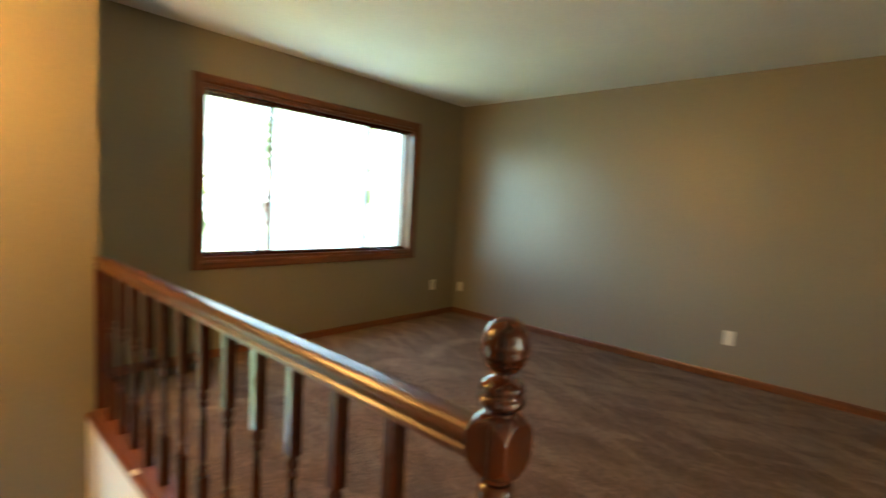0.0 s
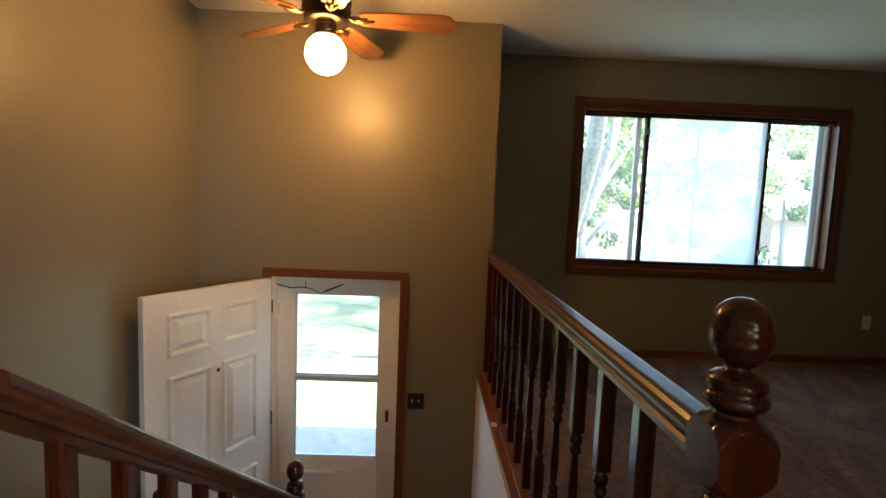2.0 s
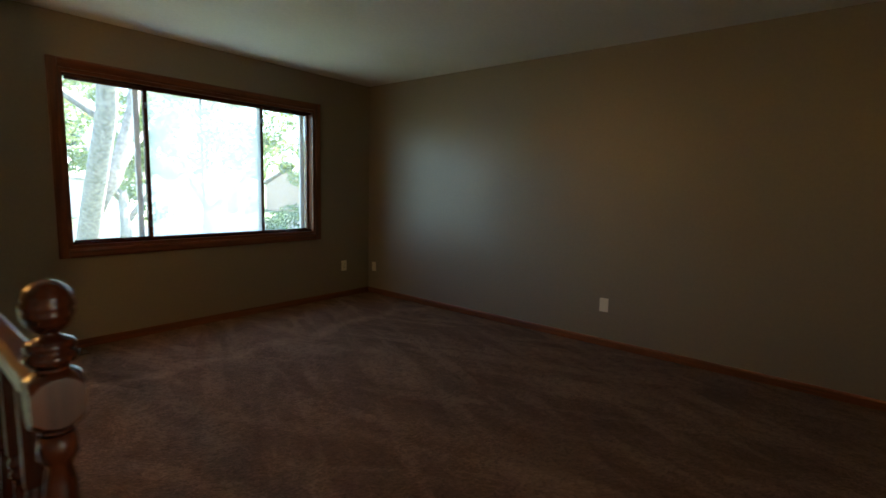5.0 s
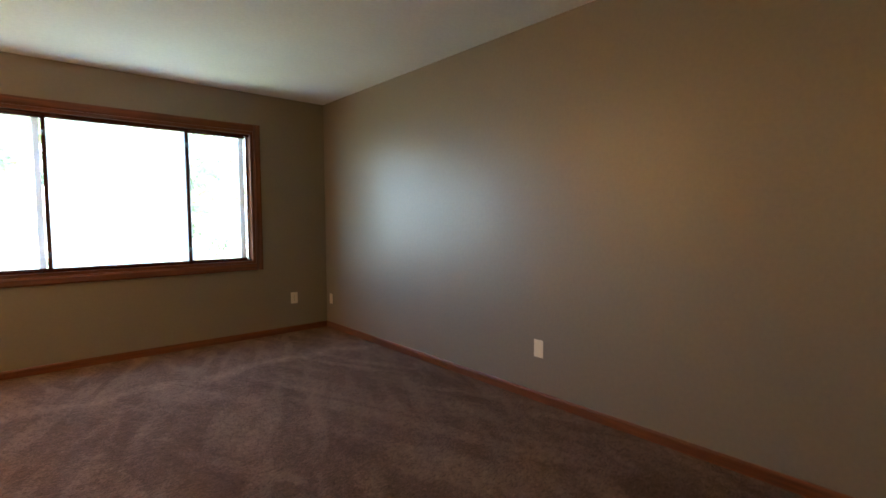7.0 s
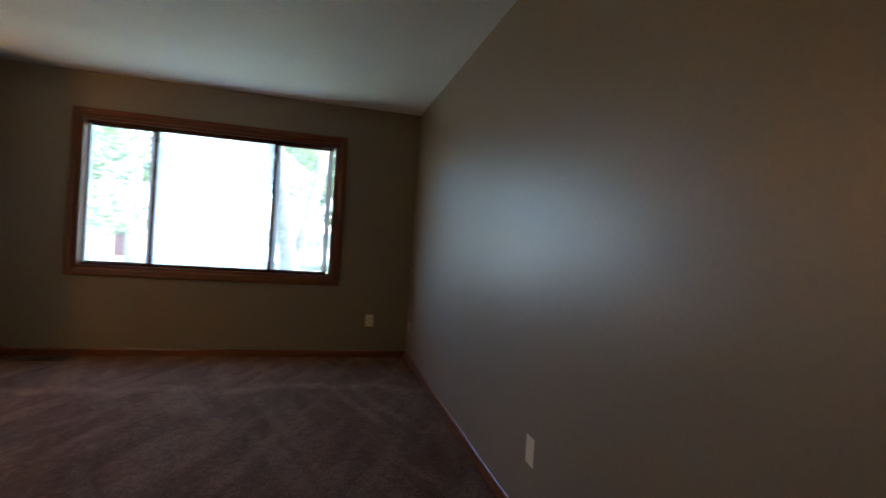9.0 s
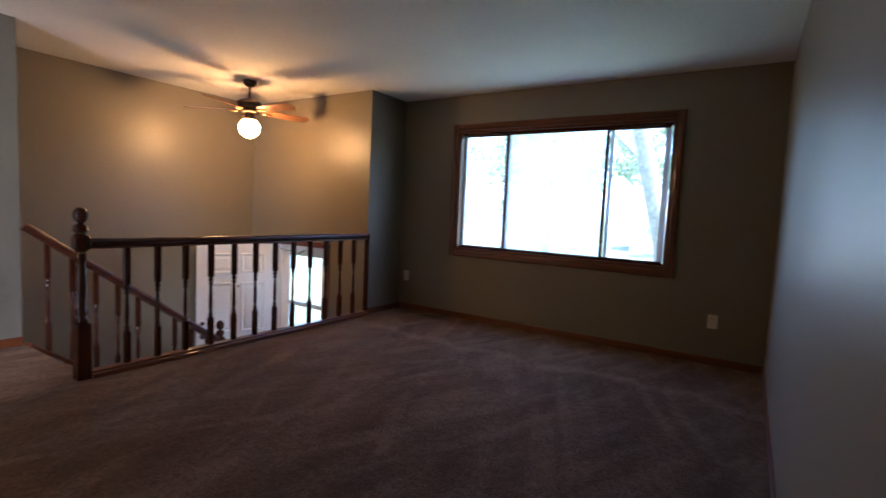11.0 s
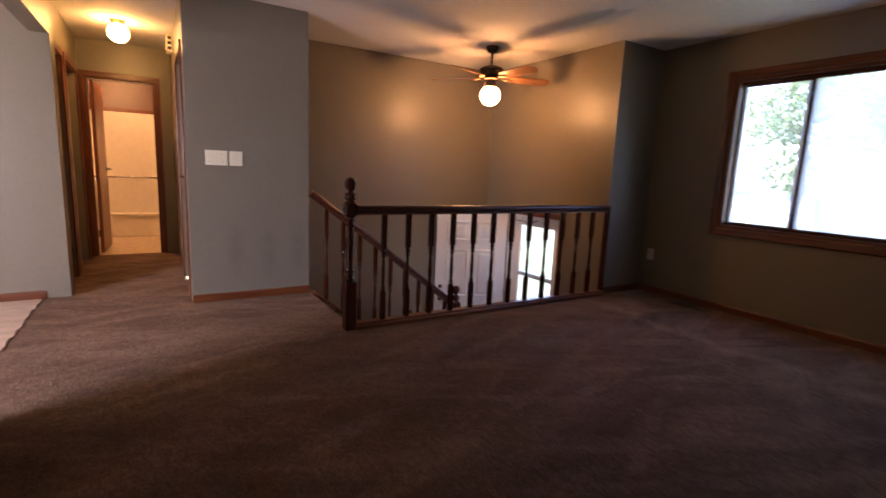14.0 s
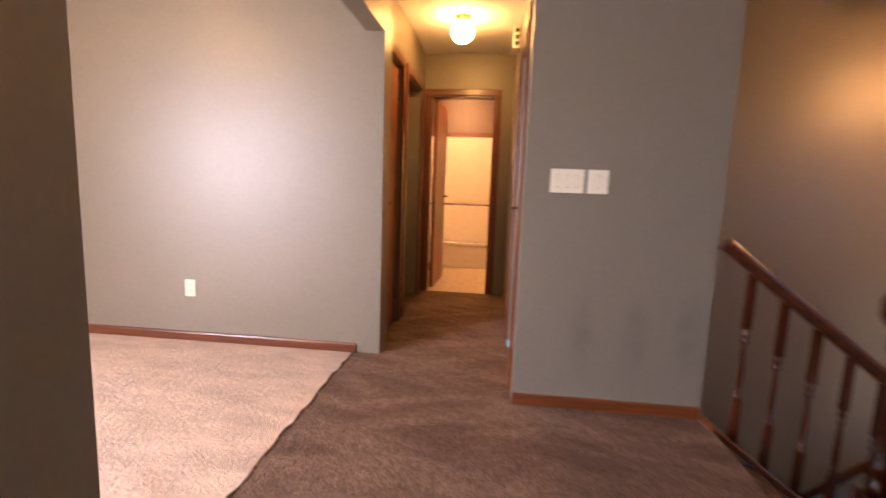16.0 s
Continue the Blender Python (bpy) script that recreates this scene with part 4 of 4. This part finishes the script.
# ---- outdoors ----
bm = bmesh.new()
gx, gy = (-2500, -9.72, 0.12, 2500), (-2500, YD - 0.12, 0.15, 2500)
gv = [[bm.verts.new((x, y, ZG)) for x in gx] for y in gy]
for i in range(3):
    for k in range(3):
        if (i, k) != (1, 1):
            bm.faces.new((gv[i][k], gv[i][k + 1], gv[i + 1][k + 1], gv[i + 1][k]))
solid("ground", bm, LAWN, "mown summer lawn in front of the house", "lawn", **S)
solid("pavement", boxes(((-6.4, YE + 0.12, ZG - 0.1), (XE - 0.12, 1.75, ZG + 0.06)), bevel=0.01), CONCRETE, "pale concrete front walk and stoop", "walk", **S)
solid("floor_stoop", boxes(((XL, YE + 0.12, ZG + 0.06), (XE - 0.12, 0.6, ZL - 0.03)), bevel=0.01), CONCRETE, "concrete door stoop", "stoop", **S)
solid("road", boxes(((-200, 22, ZG - 0.1), (200, 29, ZG + 0.02))), ASPHALT, "asphalt street beyond the lawn", "road", **S)


def leaf_cloud(centres, count, size, seed):
    """Many small bent leaves round the given clump centres (x, y, z, radius)."""
    rng = np.random.default_rng(seed)
    verts, faces = [], []
    for cx, cy, cz, r in centres:
        d = rng.normal(size=(count, 3))
        d /= np.linalg.norm(d, axis=1)[:, None]
        p = np.array((cx, cy, cz)) + d * (r * rng.uniform(0.25, 1.0, (count, 1)) ** 0.6) * np.array((1, 1, 0.75))
        for q in p:
            u = rng.normal(size=3)
            u /= np.linalg.norm(u)
            v = np.cross(u, rng.normal(size=3))
            v /= np.linalg.norm(v)
            s = size * rng.uniform(0.6, 1.3)
            k = len(verts)
            n = np.cross(u, v) * s * 0.25
            verts += [q - u * s, q + v * s * 0.6 + n, q + u * s, q - v * s * 0.6 + n]
            faces += [(k, k + 1, k + 2), (k, k + 2, k + 3)]
    me = bpy.data.meshes.new("crown")
    me.from_pydata([tuple(map(float, v)) for v in verts], [], faces)
    me.update()
    return me


def tree(label, trunk, radii, limbs, clumps, count, size, seed, leaf):
    t = thing("tree", trunk[0], label, "tree", group="front yard trees")
    part("trunk", tube(bmesh.new(), trunk, radii, 12), BARK, t)
    for pts, rad in limbs:
        part("limb", tube(bmesh.new(), pts, rad, 8), BARK, t)
    me = leaf_cloud(clumps, count, size, seed)
    me.materials.append(leaf)
    part_of_mesh("crown", me, t, (0, 0, 0))


def clumps_round(rng, centre, spread, n, r):
    c = np.array(centre)
    return [(*(c + rng.normal(size=3) * np.array(spread)), r * rng.uniform(0.6, 1.3)) for _ in range(n)]


rng = np.random.default_rng(4)
tree("leaning maple with grey bark close to the window",
     [(-1.4, 6.3, ZG), (-1.45, 5.9, -0.4), (-1.53, 4.9, 0.85), (-1.65, 3.5, 2.2), (-1.8, 2.7, 3.4), (-2.0, 2.2, 4.6)], [0.24, 0.19, 0.155, 0.13, 0.1, 0.06],
     [(((-1.5, 5.2, 0.5), (-1.2, 4.9, 1.3), (-0.98, 4.6, 2.4), (-0.8, 4.4, 4.2)), (0.13, 0.12, 0.1, 0.06)), (((-1.2, 4.9, 1.3), (-0.8, 5.3, 1.8), (-0.2, 5.8, 2.5), (0.2, 6.3, 3.4)), (0.07, 0.055, 0.04, 0.02)), (((-1.65, 3.6, 2.1), (-2.5, 4.4, 2.9), (-3.3, 5.2, 3.8)), (0.07, 0.05, 0.03))],
     clumps_round(rng, (-1.0, 7.6, 2.9), (1.1, 0.9, 0.8), 13, 0.45) + clumps_round(rng, (-3.6, 6.8, 3.2), (1.0, 0.9, 0.8), 10, 0.6) + clumps_round(rng, (-2.0, 3.8, 6.2), (1.6, 1.4, 0.7), 10, 0.7) + clumps_round(rng, (0.4, 8.3, 2.1), (0.55, 0.5, 0.7), 11, 0.36), 220, 0.06, 1, LEAF)
tree("forked shade tree across the lawn",
     [(4.6, 14, ZG), (4.6, 14, -0.6), (4.5, 14, 0.2)], [0.26, 0.2, 0.18],
     [(((4.5, 14, 0.2), (3.9, 14, 1.3), (3.5, 14.2, 2.8)), (0.15, 0.11, 0.06)), (((4.5, 14, 0.2), (5.3, 14, 0.9), (6.2, 14.2, 1.6), (6.9, 14, 3.0)), (0.14, 0.11, 0.09, 0.05))],
     clumps_round(rng, (4.9, 14.3, 3.3), (1.8, 1.4, 1.0), 26, 0.75), 200, 0.1, 2, LEAF)
tree("round-headed young tree near the street", [(12.4, 18, ZG), (12.4, 18, 0), (12.3, 18, 2.2)], [0.15, 0.12, 0.07], [],
     clumps_round(rng, (12.4, 18, 2.3), (1.2, 1.0, 0.8), 14, 0.7), 200, 0.11, 3, LEAF)
tree("tall street tree with a broad crown", [(-9.0, 19, ZG), (-9.0, 19, 1), (-8.9, 19, 4.0)], [0.3, 0.24, 0.14], [],
     clumps_round(rng, (-8.8, 19, 4.6), (2.2, 2.0, 1.3), 24, 1.0), 200, 0.13, 5, LEAF)
tree("tall tree beyond the street", [(1.0, 33, ZG), (1.0, 33, 2), (1.1, 33, 5.5)], [0.35, 0.3, 0.15], [],
     clumps_round(rng, (1.2, 33, 6.5), (3.0, 2.5, 1.8), 26, 1.4), 200, 0.2, 6, LEAF)

tree("full green maple on the lawn, leaves down to the trunk's fork", [(2.3, 16, ZG), (2.3, 16, -0.3), (2.2, 16, 1.6), (2.1, 16.1, 4.2)], [0.22, 0.18, 0.14, 0.06],
     [(((2.3, 16, -0.3), (3.0, 15.8, 0.7), (3.5, 15.6, 2.2)), (0.12, 0.09, 0.04)), (((2.2, 16, 0.6), (1.4, 15.8, 1.6), (0.9, 15.7, 3.0)), (0.1, 0.07, 0.03))],
     clumps_round(rng, (2.2, 16, 3.0), (1.3, 1.0, 1.3), 17, 0.6), 170, 0.1, 7, LEAF)


def shrub(x, y, r, h, seed):
    s = thing("shrub", (x, y, ZG), "rounded dark green foundation shrub", "shrub", group="front yard shrubs")
    part("stem", tube(bmesh.new(), ((x, y, ZG), (x + 0.05, y, ZG + h * 0.5)), (0.05, 0.02), 6), BARK, s)
    g = np.random.default_rng(seed)
    me = leaf_cloud([(x + g.normal() * r * 0.3, y + g.normal() * r * 0.3, ZG + h * f, r * (1.0 - 0.3 * f)) for f in (0.25, 0.4, 0.55, 0.7)], 220, 0.08, seed)
    me.materials.append(LEAF_D)
    part_of_mesh("crown", me, s, (0, 0, 0))


shrub(9.3, 17.5, 0.7, 1.5, 11)
shrub(10.6, 18.0, 0.9, 2.0, 12)
shrub(2.4, 30.5, 0.9, 1.4, 13)


def house(x0, x1, y0, depth, wall_h, label, siding, seed):
    """A low street house with openings and a gable roof."""
    h = thing("house", ((x0 + x1) / 2, y0, ZG), label, "house", group="street houses")
    z1 = ZG + wall_h
    m = y0 + depth / 2
    part("wall", extruded(bmesh.new(), [(y0, ZG), (y0 + depth, ZG), (y0 + depth, z1), (m, z1 + 1.68), (y0, z1)], (x0, 0, 0), (x1 - x0, 0, 0), (0, 1, 0), (0, 0, 1)), siding, h)
    bm = bmesh.new()
    extruded(bm, [(y0 - 0.5, z1), (m, z1 + 1.7), (y0 + depth + 0.5, z1), (y0 + depth + 0.5, z1 + 0.15), (m, z1 + 1.9), (y0 - 0.5, z1 + 0.15)], (x0 - 0.4, 0, 0), (x1 - x0 + 0.8, 0, 0), (0, 1, 0), (0, 0, 1))
    part("roof", bm, ROOFING, h)
    n = 3
    for k in range(n):
        x = x0 + (k + 0.5) * (x1 - x0) / (n + 1) + 0.6
        wd = part("window", boxes(((x - 0.75, y0 - 0.05, ZG + 1.0), (x + 0.75, y0 + 0.02, ZG + 2.2))), WHITE, h)
        part("pane", boxes(((x - 0.66, y0 - 0.06, ZG + 1.08), (x - 0.03, y0 - 0.03, ZG + 2.12)), ((x + 0.03, y0 - 0.06, ZG + 1.08), (x + 0.66, y0 - 0.03, ZG + 2.12))), SKY_GREY_PANE, wd)
    part("door", boxes(((x1 - 2.0, y0 - 0.06, ZG + 0.15), (x1 - 1.0, y0 + 0.02, ZG + 2.25))), DARKWOOD[2], h)
    part("chimney", boxes(((x0 + 2.0, m - 0.4, z1 + 0.8), (x0 + 2.8, m + 0.4, z1 + 2.5))), SIDING_B, h)


house(-26, -14, 36, 9, 2.7, "pale ranch house across the street", SIDING, 1)
house(6, 19, 38, 9, 2.8, "white ranch house with a dark roof across the street", SIDING, 2)
house(25, 38, 36, 9, 2.8, "tan brick ranch house across the street", SIDING_B, 3)
house(-9, 2, 40, 9, 2.7, "pale sided house behind street trees", SIDING, 4)
